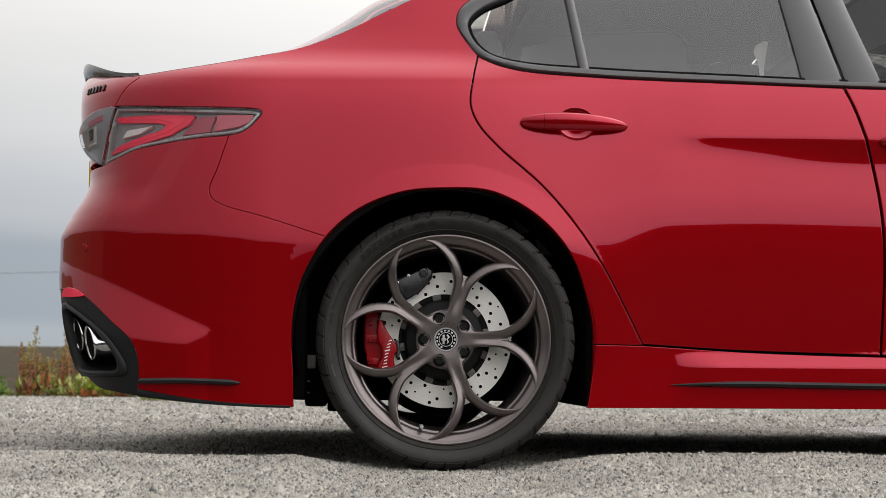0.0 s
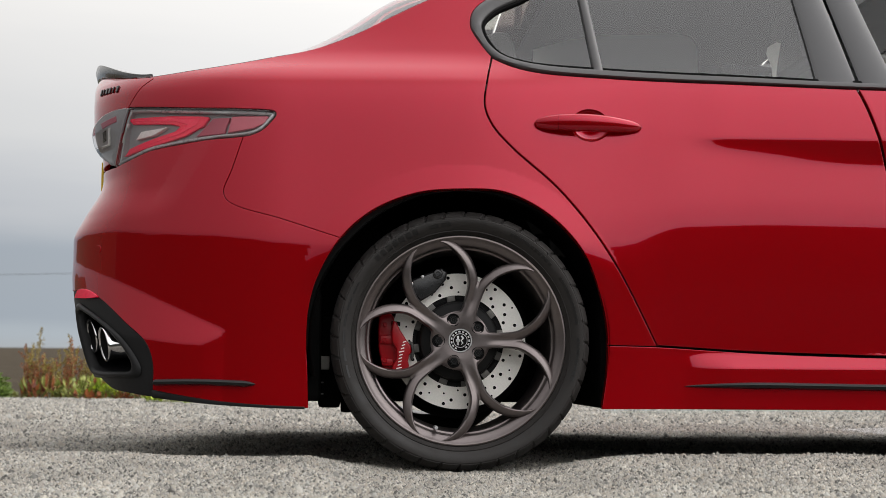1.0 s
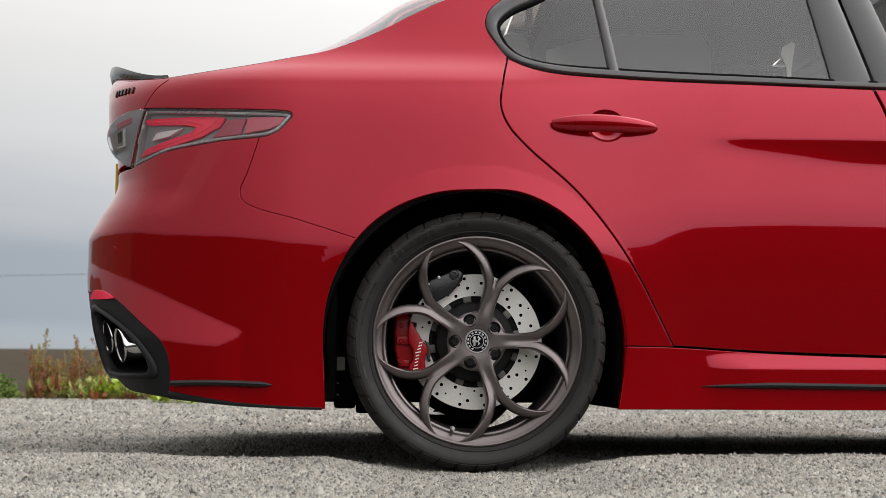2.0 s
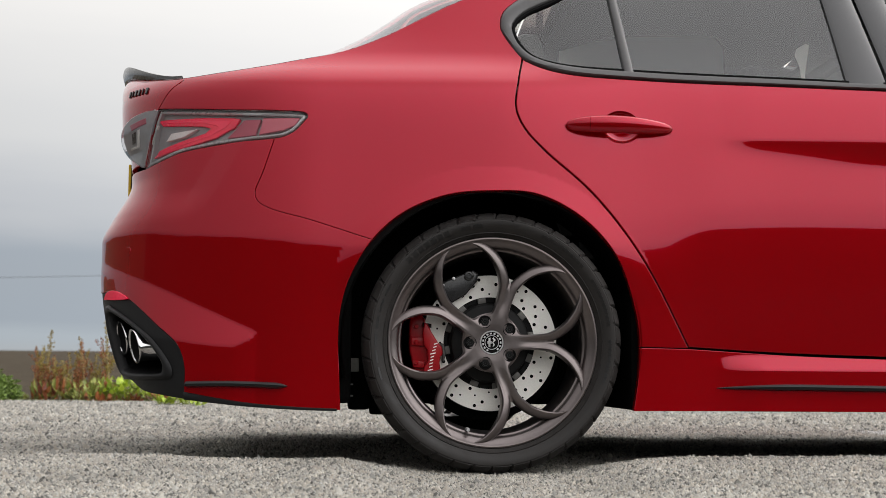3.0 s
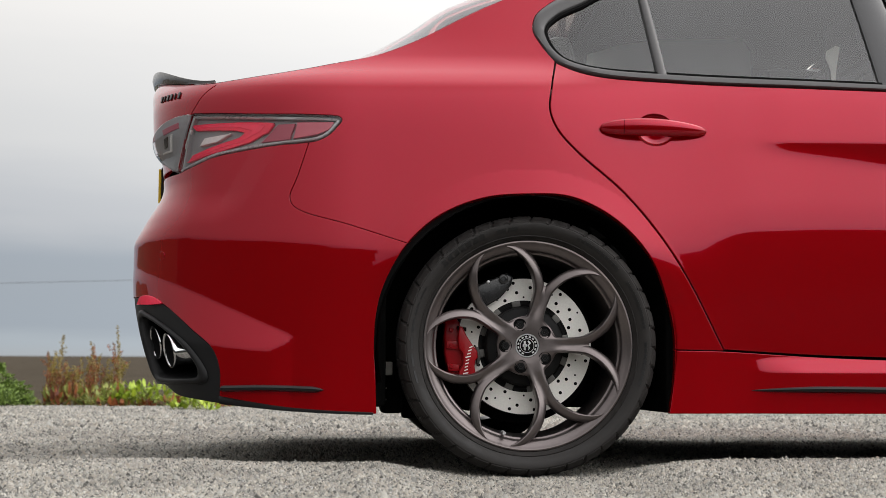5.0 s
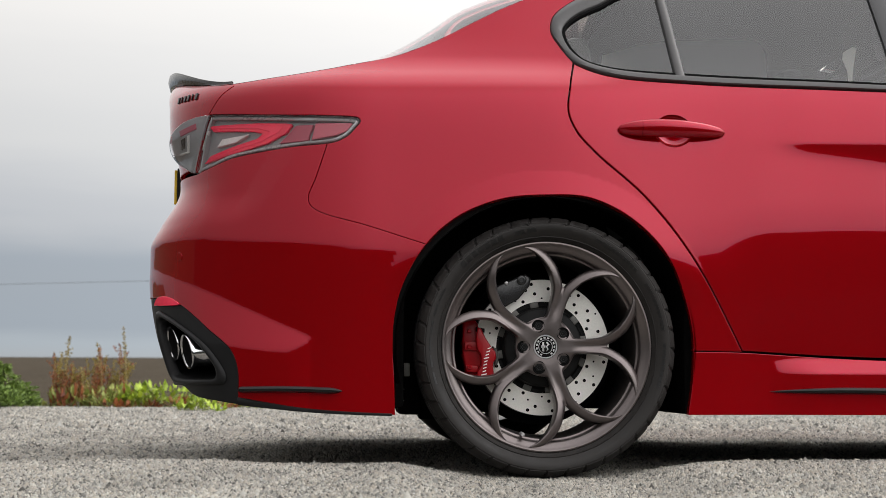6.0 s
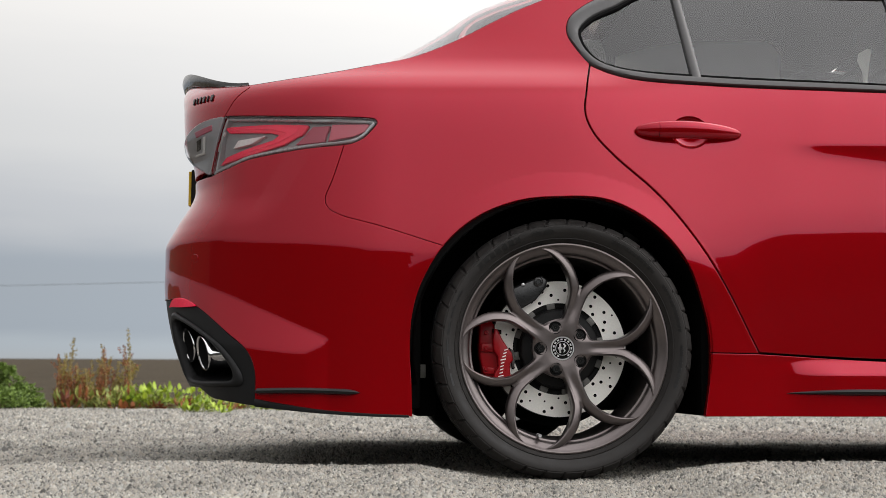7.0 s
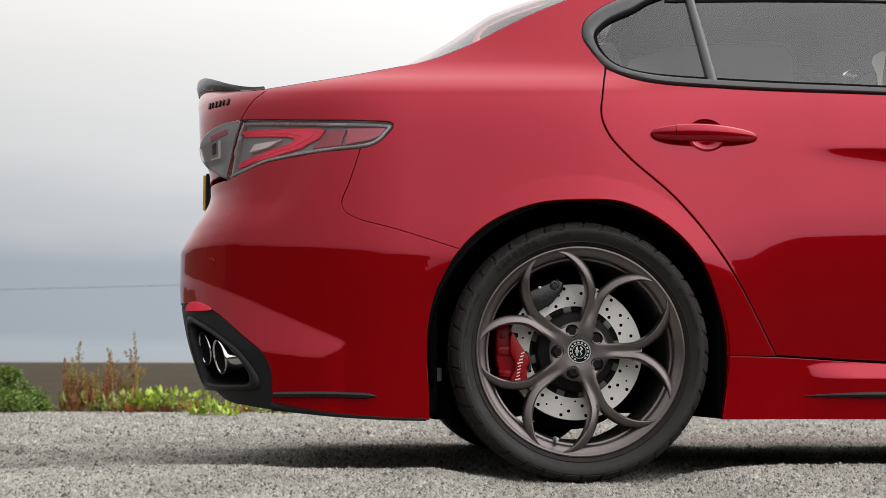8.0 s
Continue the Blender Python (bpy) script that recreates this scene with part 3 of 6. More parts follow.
body_parts = [
    ("rear_bumper", bumper_outline(), "red rear bumper cover"),
    ("quarter_panel", quarter_outline(), "red rear wing with roof pillar"),
    ("rear_door", rear_door_outline(), "red rear door"),
    ("front_door", front_door_outline(), "red front door"),
    ("side_skirt", sill_outline(), "red side skirt with raised ledge"),
    ("front_wing", front_outline(), ""),
    ("boot_lid", boot_outline(), "red boot lid"),
]
made = {}
for other in (False, True):
    for name, outline, label in body_parts:
        fine = name in ("rear_bumper", "quarter_panel", "rear_door", "side_skirt", "boot_lid")
        cups = [cup_outline()] if name == "rear_door" and not other else ()
        ob = panel(name, outline, PAINT, car, label, h=0.008 if fine else 0.02, other=other, holes=cups, gap=0.0030 if "door" in name else 0.0004, edge=0.003 if "door" in name else 0.0016)
        made.setdefault(name, ob)
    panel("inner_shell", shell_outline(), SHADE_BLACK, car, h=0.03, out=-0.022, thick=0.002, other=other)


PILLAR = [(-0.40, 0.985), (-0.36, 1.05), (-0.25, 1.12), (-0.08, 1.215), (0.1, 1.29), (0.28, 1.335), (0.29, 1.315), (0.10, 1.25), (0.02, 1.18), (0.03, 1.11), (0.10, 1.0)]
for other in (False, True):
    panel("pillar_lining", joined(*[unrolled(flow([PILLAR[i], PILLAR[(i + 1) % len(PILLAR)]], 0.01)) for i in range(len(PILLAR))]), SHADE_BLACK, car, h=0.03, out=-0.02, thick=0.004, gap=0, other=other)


def top_sheet(name, x0, x1, crown, bow, material, power=2.0, n=30, label="", drop=0.0):
    """A sheet across the car between the two rails."""
    rows = []
    for x in np.linspace(x0, x1, n):
        z, row = float(rail_z(x)), []
        y = float(skin(to_u(x, z), z)[1]) + 0.002
        c = float(np.interp(x, *crown))
        b = float(np.interp(x, *bow))
        for t in np.linspace(-1, 1, 41):
            w = 1 - abs(t) ** power
            row.append((x + b * w, YC + t * (YC - y), z + c * w - drop))
        rows.append(row)
    return grid_part(name, rows, material, car, label, flip=True, sharp=60)


CROWN = ([-0.985, -0.804, -0.483, -0.395, -0.16, 0.1, 0.3, 1.0, 1.6, 2.1, 2.3, 3.5], [0.02, 0.03, 0.035, 0.072, 0.128, 0.105, 0.065, 0.042, 0.07, 0.06, 0.05, 0.05])
BOW = ([-0.985, -0.5, -0.2, 0.15, 1.0, 1.5, 2.1, 2.3, 3.5], [0.0, -0.05, -0.04, 0.0, 0.0, 0.06, 0.12, 0.0, 0.0])
top_sheet("boot_deck", -0.97, -0.487, CROWN, ([-1, 0], [0, 0]), PAINT, label="red boot lid top")
top_sheet("rear_window", -0.480, 0.20, CROWN, BOW, FRONT_GLASS, power=3.0, label="raked rear window glass")
top_sheet("roof", 0.205, 1.22, CROWN, ([-1, 5], [0, 0]), PAINT, power=2.4, label="red roof")
top_sheet("windscreen", 1.225, 2.12, CROWN, BOW, FRONT_GLASS, power=3.0, label="raked windscreen glass")
top_sheet("bonnet", 2.13, 3.30, CROWN, ([-1, 5], [0, 0]), PAINT, power=2.6, label="red bonnet")

# ---- lamps, glass, trim ----
def shape(points, step=0.004, smooth=False):
    p = [tuple(q) for q in points]
    if smooth:
        return unrolled(joined(flow(p + [p[0]], step)))
    return unrolled(joined(*[flow([p[i], p[(i + 1) % len(p)]], step) for i in range(len(p))]))


def tail_lamp(other):
    lens_line = joined(flow(LAMP_LOW), flow([(-0.866, 0.936), (-0.881, 0.897), (-0.902, 0.783)]))
    outline = unrolled(lens_line)
    lamp = panel("tail_lamp", outline, LAMP_GREY, car, "clear-lens tail lamp with red light guides", out=-0.020, thick=0.02, gap=-0.004, h=0.012, other=other)
    if not other:
        panel("lens", outline, LENS, lamp, "clear lamp lens", out=0.001, thick=0.005, gap=0.0012, h=0.008).visible_shadow = False
        rim_in, rim_out = shifted(outline, -0.0125), shifted(outline, -0.0048)
        for a, b, mat, name in ((rim_out, rim_in, BEZEL, "bezel"),):
            na, nb = skin_normals(a), skin_normals(b)
            rows = [skin(a[:, 0], a[:, 1]) - na * 0.024, skin(a[:, 0], a[:, 1]) - na * 0.0075, skin(a[:, 0] * 0.5 + b[:, 0] * 0.5, a[:, 1] * 0.5 + b[:, 1] * 0.5) - na * 0.0050, skin(b[:, 0], b[:, 1]) - nb * 0.0070, skin(b[:, 0], b[:, 1]) - nb * 0.026]
            grid_part(name, rows, mat, lamp, "grey lamp bezel", closed=True, sharp=60)
        guide = [(-0.876, 0.908), (-0.740, 0.902), (-0.644, 0.894), (-0.662, 0.870), (-0.709, 0.846), (-0.783, 0.829), (-0.889, 0.809), (-0.871, 0.828), (-0.791, 0.849), (-0.739, 0.861), (-0.725, 0.872), (-0.747, 0.879), (-0.804, 0.885), (-0.861, 0.890)]
        glow = panel("light_guide", shape(guide), LAMP_RED, lamp, "red hooked light guide", out=-0.011, thick=0.009, gap=0, h=0.006)
        core = [(-0.862, 0.903), (-0.740, 0.897), (-0.666, 0.889), (-0.680, 0.872), (-0.725, 0.851), (-0.785, 0.837), (-0.860, 0.820), (-0.785, 0.842), (-0.732, 0.856), (-0.704, 0.875), (-0.742, 0.887), (-0.854, 0.897)]
        panel("guide_core", shape(core), LAMP_CORE, glow, "brighter pinkish-red core", out=-0.0098, thick=0.002, gap=0, h=0.006)
        panel("reflector", shape([(-0.850, 0.846), (-0.833, 0.868), (-0.757, 0.873), (-0.796, 0.854)]), LAMP_WHITE, lamp, "white reversing reflector", out=-0.008, thick=0.01, gap=0, h=0.006)
        panel("side_prism", shape([(-0.636, 0.889), (-0.591, 0.889), (-0.603, 0.846), (-0.682, 0.843), (-0.665, 0.858)]), LAMP_DIM, lamp, "dull red prism", out=-0.010, thick=0.01, gap=0, h=0.006)
        panel("marker", shape([(-0.584, 0.890), (-0.487, 0.889), (-0.500, 0.869), (-0.528, 0.857), (-0.594, 0.846)]), LAMP_PINK, lamp, "pale red side marker", out=-0.007, thick=0.015, gap=0, h=0.006)
        panel("bezel_line", shape([(-0.895, 0.846), (-0.874, 0.896), (-0.870, 0.895), (-0.890, 0.846)]), LAMP_WHITE, lamp, "pale lamp edge line", out=-0.006, thick=0.004, gap=0, h=0.006)
    # the lamp's half on the boot lid
    back = joined(unrolled(flow([(-0.906, 0.787), (-0.881, 0.887), (-0.866, 0.934)])), unrolled(flow([(-0.866, 0.934), (-0.905, 0.934), (-0.950, 0.924), (-0.980, 0.903), (-0.982, 0.874), (-0.955, 0.830), (-0.906, 0.787)])))
    lid_lamp = panel("boot_lamp", back, LAMP_GREY, car, "clear-lens lamp in the boot lid", out=0.0025, thick=0.004, gap=0, h=0.01, other=other)
    if not other:
        panel("lens", back, LENS, lid_lamp, "clear lamp lens", out=0.011, thick=0.008, gap=0.001, h=0.01).visible_shadow = False
        for line, mat, name, label in (([(-0.954, 0.912), (-0.901, 0.919), (-0.899, 0.903), (-0.948, 0.895)], LAMP_DIM, "light_guide", "dull red light guide"), ([(-0.927, 0.893), (-0.920, 0.893), (-0.920, 0.846), (-0.951, 0.847), (-0.952, 0.854), (-0.928, 0.852)], LAMP_WHITE, "reflector", "pale bracket-shaped reflector"), ([(-0.947, 0.887), (-0.934, 0.890), (-0.935, 0.862), (-0.945, 0.860)], GLOSS_BLACK, "lamp_inset", "dark lamp inset")):
            panel(name, shape(line), mat, lid_lamp, label, out=0.005, thick=0.002, gap=0, h=0.008)


LAMP_CORE = plain("lamp_bright_red", (1.0, 0.02, 0.09), 0.2, coat=0.3)
BEZEL = plain("lamp_bezel", (0.40, 0.41, 0.41), 0.28, metal=0.3)
LAMP_PINK = plain("lamp_pale_red", (0.50, 0.08, 0.12), 0.3, coat=0.3)
LAMP_DIM = plain("lamp_dull_red", (0.38, 0.05, 0.085), 0.35, coat=0.3)
for other in (False, True):
    tail_lamp(other)

DLO_OUT = [(0.30, 1.318), (0.2, 1.296), (0.12, 1.262), (0.072, 1.233), (0.037, 1.198), (0.029, 1.154), (0.048, 1.111), (0.08, 1.063), (0.135, 1.036), (0.201, 1.020), (0.393, 1.009), (0.751, 1.001), (1.038, 0.994), (2.02, 0.985)]
DLO_IN = [(0.30, 1.300), (0.22, 1.270), (0.165, 1.236), (0.126, 1.217), (0.093, 1.198), (0.060, 1.160), (0.071, 1.108), (0.102, 1.069), (0.150, 1.048), (0.217, 1.036), (0.394, 1.027), (0.751, 1.017), (1.037, 1.008), (2.02, 0.999)]


def ribbon(name, a, b, material, parent, label="", proud=0.004, other=False, n=None):
    """A rounded strip on the skin between two lines."""
    n = n or 160
    def even(c):
        c = flow(c, 0.004)
        s = np.concatenate(([0], np.cumsum(np.linalg.norm(np.diff(c, axis=0), axis=1))))
        t = np.linspace(0, s[-1], n)
        return unrolled(np.stack([np.interp(t, s, c[:, 0]), np.interp(t, s, c[:, 1])], -1))
    a, b = even(a), even(b)
    rows = []
    for w, d in ((0, -0.012), (0, 0.0), (0.12, 0.8), (0.5, 1.0), (0.88, 0.8), (1, 0.0), (1, -0.012)):
        m = a * (1 - w) + b * w
        rows.append(skin(m[:, 0], m[:, 1]) + skin_normals(m) * (proud * d if d >= 0 else d))
    rows = np.array(rows)
    if other:
        rows = np.array([far_side(r) for r in rows])
    return grid_part(name, rows, material, parent, label, flip=not other, sharp=50)


def inset_line(points, d):
    """The line moved to its left by d."""
    p = np.asarray(points, float)
    t = np.gradient(p, axis=0)
    t /= np.linalg.norm(t, axis=1)[:, None]
    return p + np.stack([-t[:, 1], t[:, 0]], -1) * d


def glass(name, outline, material, parent, other):
    material = FRONT_GLASS if other else material
    ob = panel(name, shape(outline, 0.008), material, parent, "", out=-0.006, thick=0.002, gap=-0.006, h=0.03, other=other)
    ob.visible_shadow = False
    return ob


for other in (False, True):
    ribbon("window_trim", DLO_OUT, DLO_IN, GREY_TRIM, car, "dark satin window surround", 0.007, other)
    ribbon("window_seal", DLO_IN, inset_line(DLO_IN, 0.0075), SHADE_BLACK, car, "black rubber window seal", 0.002, other)
    ribbon("roof_rail", [(0.30, 1.318), (0.6, 1.338), (1.0, 1.343), (1.4, 1.305), (1.75, 1.17), (2.02, 1.0)], [(x, float(rail_z(x)) - 0.004) for x in (0.30, 0.6, 1.0, 1.4, 1.8, 2.08)], PAINT, car, "red roof edge", 0.003, other)
    ribbon("window_bar", [(0.3145, 1.300), (0.321, 1.237), (0.343, 1.026)], [(0.338, 1.300), (0.345, 1.237), (0.370, 1.026)], GREY_TRIM, car, "slim dark window divider", 0.005, other, 40)
    ribbon("pillar_cover", [(0.900, 1.345), (0.909, 1.257), (0.931, 1.006)], [(0.980, 1.345), (0.993, 1.257), (1.037, 1.004)], GLOSS_BLACK, car, "satin black door pillar cover", 0.004, other, 40)
    ribbon("pillar_cover", [(0.990, 1.345), (1.002, 1.257), (1.047, 1.004)], [(1.072, 1.345), (1.084, 1.257), (1.141, 1.003)], GLOSS_BLACK, car, "satin black door pillar cover", 0.004, other, 40)
    glass("quarter_glass", [(0.055, 1.16), (0.07, 1.10), (0.10, 1.062), (0.21, 1.03), (0.355, 1.022), (0.332, 1.24), (0.312, 1.31), (0.22, 1.28), (0.12, 1.22)], SIDE_GLASS, car, other)
    glass("door_glass", [(0.358, 1.022), (0.75, 1.010), (0.935, 1.004), (0.912, 1.257), (0.905, 1.348), (0.6, 1.342), (0.315, 1.320), (0.335, 1.24)], SIDE_GLASS, car, other)
    glass("front_glass", [(1.138, 1.000), (2.02, 0.990), (1.75, 1.17), (1.4, 1.305), (1.07, 1.346), (1.08, 1.257)], FRONT_GLASS, car, other)


# ---- door handle ----
def door_handle(x0, z0=0.8755):
    # the pull: a flattened spindle that bows clear of the cup
    def spindle(shares):
        rows = []
        for s in shares:
            x = x0 - 0.146 + 0.281 * s
            z = z0 + 0.004 * math.sin(math.pi * s) - 0.003 * s
            fat = max(0.02, (4 * s * (1 - s)) ** 0.36)
            tall, deep = 0.0225 * fat * (1.10 - 0.20 * s), 0.014 * fat
            mid = skin(to_u(x, z), z)[1] - 0.004 - 0.026 * (4 * s * (1 - s)) ** 0.7
            ring = []
            for a in np.linspace(0, 2 * math.pi, 20, endpoint=False):
                c, w = math.cos(a), math.sin(a)
                ring.append((x, mid - deep * math.copysign(abs(c) ** 0.8, c) + (0.006 * max(0, -w)), z + tall * math.copysign(abs(w) ** 0.8, w)))
            rows.append(ring)
        return np.array(rows)
    door = made["rear_door" if x0 < 1 else "front_door"]
    handle = grid_part("door_handle", spindle(np.linspace(0.213, 1, 34)), PAINT, door, "red pull handle", closed=True, caps=True, sharp=60)
    grid_part("lock_cover", spindle(np.linspace(0, 0.208, 16)), PAINT, handle, "red lock cover cap", closed=True, caps=True, sharp=60)
    return handle


def handle_cup():
    rows = []
    for k, d in ((1.0, -0.0008), (0.98, 0.003), (0.93, 0.010), (0.84, 0.019), (0.68, 0.027), (0.45, 0.032), (0.2, 0.034), (0.02, 0.0345)):
        ring = cup_outline(k)
        p = skin(ring[:, 0], ring[:, 1])
        p[:, 1] += d * 0.5
        rows.append(p)
    grid_part("handle_cup", rows, PAINT, made["rear_door"], "hollowed red handle recess", closed=True, flip=False, sharp=80)


door_handle(0.328)
handle_cup()
door_handle(1.268, z0=0.845)

# ---- spoiler, badge bars, plate ----
def spoiler():
    rows = []
    ends = (float(to_u(-0.805, 1.019)), float(centre_u(1.082)))
    us = np.linspace(ends[0], ends[1], 60)
    for side in (0, 1):
        for u in (us if side == 0 else us[::-1][1:]):
            s = (ends[0] - u) / (ends[0] - ends[1])
            grow = ramp(s, 0.0, 0.42)
            z0 = 1.019 + 0.065 * float(ramp(s, 0.0, 0.55))
            p, n = skin(u, z0), skin_normals(np.array([(u, z0)]))[0]
            flat = np.array([n[0], n[1], 0]) / math.hypot(n[0], n[1])
            top = z0 + 0.006 + 0.030 * grow
            out = 0.002 + 0.004 * grow
            ring = [p + flat * 0.003, p + flat * out + (0, 0, 0.010 * grow + 0.001), p + flat * (out + 0.006 * grow), p + flat * (out + 0.004 * grow), p - flat * 0.02 * grow, p - flat * (0.004 + 0.09 * grow), p - flat * (0.004 + 0.10 * grow)]
            hs = [z0, z0 + 0.003, top - 0.012 * grow, top, top - 0.004 * grow, z0 + 0.020 * grow + 0.003, z0]
            ring = [np.array((q[0], q[1], h)) for q, h in zip(ring, hs)]
            rows.append(far_side(np.array(ring)) if side else np.array(ring))
    grid_part("boot_spoiler", rows, SPOILER, car, "dark carbon boot lip spoiler", closed=True, caps=True, flip=True, sharp=50)


SPOILER = plain("carbon_spoiler", (0.035, 0.035, 0.034), 0.28, vary=0.2, scale=90, coat=0.6)
spoiler()

LETTERS = plain("dark_chrome_letters", (0.05, 0.05, 0.05), 0.25, metal=0.8)
u1 = float(to_u(-0.905, 1.0))
for i in range(6):
    u, z = u1 - 0.021 * i, 0.996 + 0.001 * i
    w = 0.005 if i in (1, 4) else 0.011
    panel("badge_bar", joined(flow([(u - w / 2 - 0.003, z - 0.0085), (u + w / 2 - 0.003, z - 0.0085)], 0.004), flow([(u + w / 2 + 0.003, z + 0.0085), (u - w / 2 + 0.003, z + 0.0085)], 0.004)), LETTERS, made["boot_lid"], "dark badge mark", out=0.004, thick=0.005, gap=0, edge=0.0008, h=0.008)
panel("boot_badge", joined(flow([(float(centre_u(0.92)) + 0.045 * math.cos(a), 0.945 + 0.04 * math.sin(a)) for a in np.linspace(0, 2 * math.pi, 25)], 0.006)), SILVER, made["boot_lid"], "round silver badge", out=0.012, thick=0.012, gap=0, edge=0.002, h=0.01)


def number_plate():
    bm = bmesh.new()
    box(bm, (-1.006, YC - 0.26, 0.750), (-0.998, YC + 0.26, 0.850), 0.002)
    plate = part("number_plate", bm, PLATE_YELLOW, car, "yellow rear number plate")
    bm = bmesh.new()
    box(bm, (-0.9975, YC - 0.265, 0.745), (-0.952, YC + 0.265, 0.855), 0.003)
    part("plate_holder", bm, BLACK_PLASTIC, plate, "black plate holder")
    for i in range(7):
        bm = bmesh.new()
        y = YC - 0.21 + 0.062 * i + (0.03 if i > 3 else 0)
        box(bm, (-1.008, y, 0.765), (-1.0055, y + 0.042, 0.836), 0.0005)
        part("plate_bar", bm, SHADE_BLACK, plate, "black bar")


number_plate()

# ---- rear diffuser, exhaust, blades ----


def diffuser(other):
    edge = unrolled(flow(DIFFUSER_EDGE))
    z = np.linspace(0.462, 0.225, 24)
    mid = np.stack([centre_u(z), z], -1)
    low = joined(np.stack([np.linspace(mid[-1][0], float(to_u(-0.928, 0.223)), 60), np.full(60, 0.224)], -1), unrolled(flow([(-0.921, 0.221), (-0.887, 0.199), (-0.827, 0.188), (-0.768, 0.180)])), unrolled(flow([(-0.768, 0.180), (-0.767, 0.197)])))
    over = np.stack([np.linspace(edge[-1][0], mid[0][0], 60), np.full(60, 0.462)], -1)
    hole = unrolled(joined(flow([(-0.987, 0.406), (-0.938, 0.378), (-0.868, 0.325), (-0.825, 0.264), (-0.827, 0.246), (-0.868, 0.242), (-0.913, 0.242), (-0.941, 0.246)], 0.008)))
    tail = np.array([(hole[-1][0] - 0.03, 0.256), (hole[-1][0] - 0.05, 0.30), (hole[0][0] - 0.03, 0.40)])
    ring = joined(hole, flow(np.vstack([hole[-1:], tail, hole[:1]]), 0.008))
    black = panel("diffuser", joined(edge, over, mid, low), BLACK_PLASTIC, car, "satin black diffuser and exhaust surround", out=-0.003, thick=0.02, gap=0.001, h=0.01, holes=[ring], other=other)
    # recess behind the opening
    rows = []
    for k, d in ((1.0, 0.003), (1.0, 0.012), (0.96, 0.03), (0.93, 0.10), (0.9, 0.16), (0.02, 0.16)):
        c = ring.mean(0)
        q = c + (ring - c) * k
        p = skin(q[:, 0], q[:, 1])
        n = skin_normals(np.tile(c, (len(q), 1)))
        p = p - n * d
        rows.append(far_side(p) if other else p)
    roll = []
    for k, d in ((1.20, 0.001), (1.17, -0.003), (1.12, -0.0065), (1.06, -0.007), (1.01, -0.004), (0.985, 0.003), (0.98, 0.020)):
        q = ring.mean(0) + (ring - ring.mean(0)) * k
        p = skin(q[:, 0], q[:, 1]) - skin_normals(q) * d
        roll.append(far_side(p) if other else p)
    grid_part("exhaust_surround", roll, BLACK_PLASTIC, black, "rounded black lip round the opening", closed=True, sharp=60)
    grid_part("exhaust_recess", rows, BLACK_PLASTIC, black, "", closed=True, sharp=60)
    if other:
        return
    for x, y, zc in ((-0.955, 0.295, 0.336), (-0.908, 0.205, 0.313)):
        rows = []
        for r, along in ((0.036, 0.16), (0.036, 0.03), (0.038, 0.014), (0.0425, 0.005), (0.0445, 0.0), (0.0438, -0.0016), (0.0415, -0.001), (0.0405, 0.002)):
            ring_pts = []
            for a in np.linspace(0, 2 * math.pi, 48, endpoint=False):
                dy, dz = r * math.cos(a), r * math.sin(a)
                slant = -0.40 * dy - 0.20 * dz
                ring_pts.append((x + along + slant * (1.0 if along < 0.06 else 0.3), y + dy, zc + dz))
            rows.append(ring_pts)
        pipe = grid_part("exhaust_pipe", rows, CHROME, black, "polished chrome tailpipe", closed=True, sharp=50)
        bore = [[(x + along - 0.40 * 0.0405 * k * math.cos(a) - 0.20 * 0.0405 * k * math.sin(a), y + 0.0405 * k * math.cos(a), zc + 0.0405 * k * math.sin(a)) for a in np.linspace(0, 2 * math.pi, 32, endpoint=False)] for k, along in ((1.0, 0.002), (0.85, 0.012), (0.68, 0.05), (0.01, 0.05))]
        grid_part("pipe_bore", bore, SHADE_BLACK, pipe, "near-black pipe bore", closed=True)


for other in (False, True):
    diffuser(other)


BLADE = plain("satin_black_blade", (0.007, 0.007, 0.007), 0.3, spec=0.25)


def blade(name, line, tall, material, other=False, label=""):
    """A slim winglet lying on the skin, pointed at its end."""
    c = flow(line, 0.01)
    uv = unrolled(c)
    n = skin_normals(uv)
    base = skin(uv[:, 0], uv[:, 1])
    rows = []
    for i in range(len(c)):
        s = i / (len(c) - 1)
        k = max(0.04, min(1.0, (s / 0.10) ** 0.6, ((1 - s) / 0.004) if s > 0.996 else 1.0))
        h, d = tall * k, 0.016 * k
        rows.append([base[i] + (0, 0, h / 2), base[i] + n[i] * d * 0.7 + (0, 0, h * 0.42), base[i] + n[i] * d + (0, 0, h * 0.1), base[i] + n[i] * d * 0.9 + (0, 0, -h * 0.3), base[i] + (0, 0, -h / 2)])
    rows = np.array(rows)
    if other:
        rows = np.array([far_side(r) for r in rows])
    return grid_part(name, rows, material, car, label, flip=not other, sharp=35)


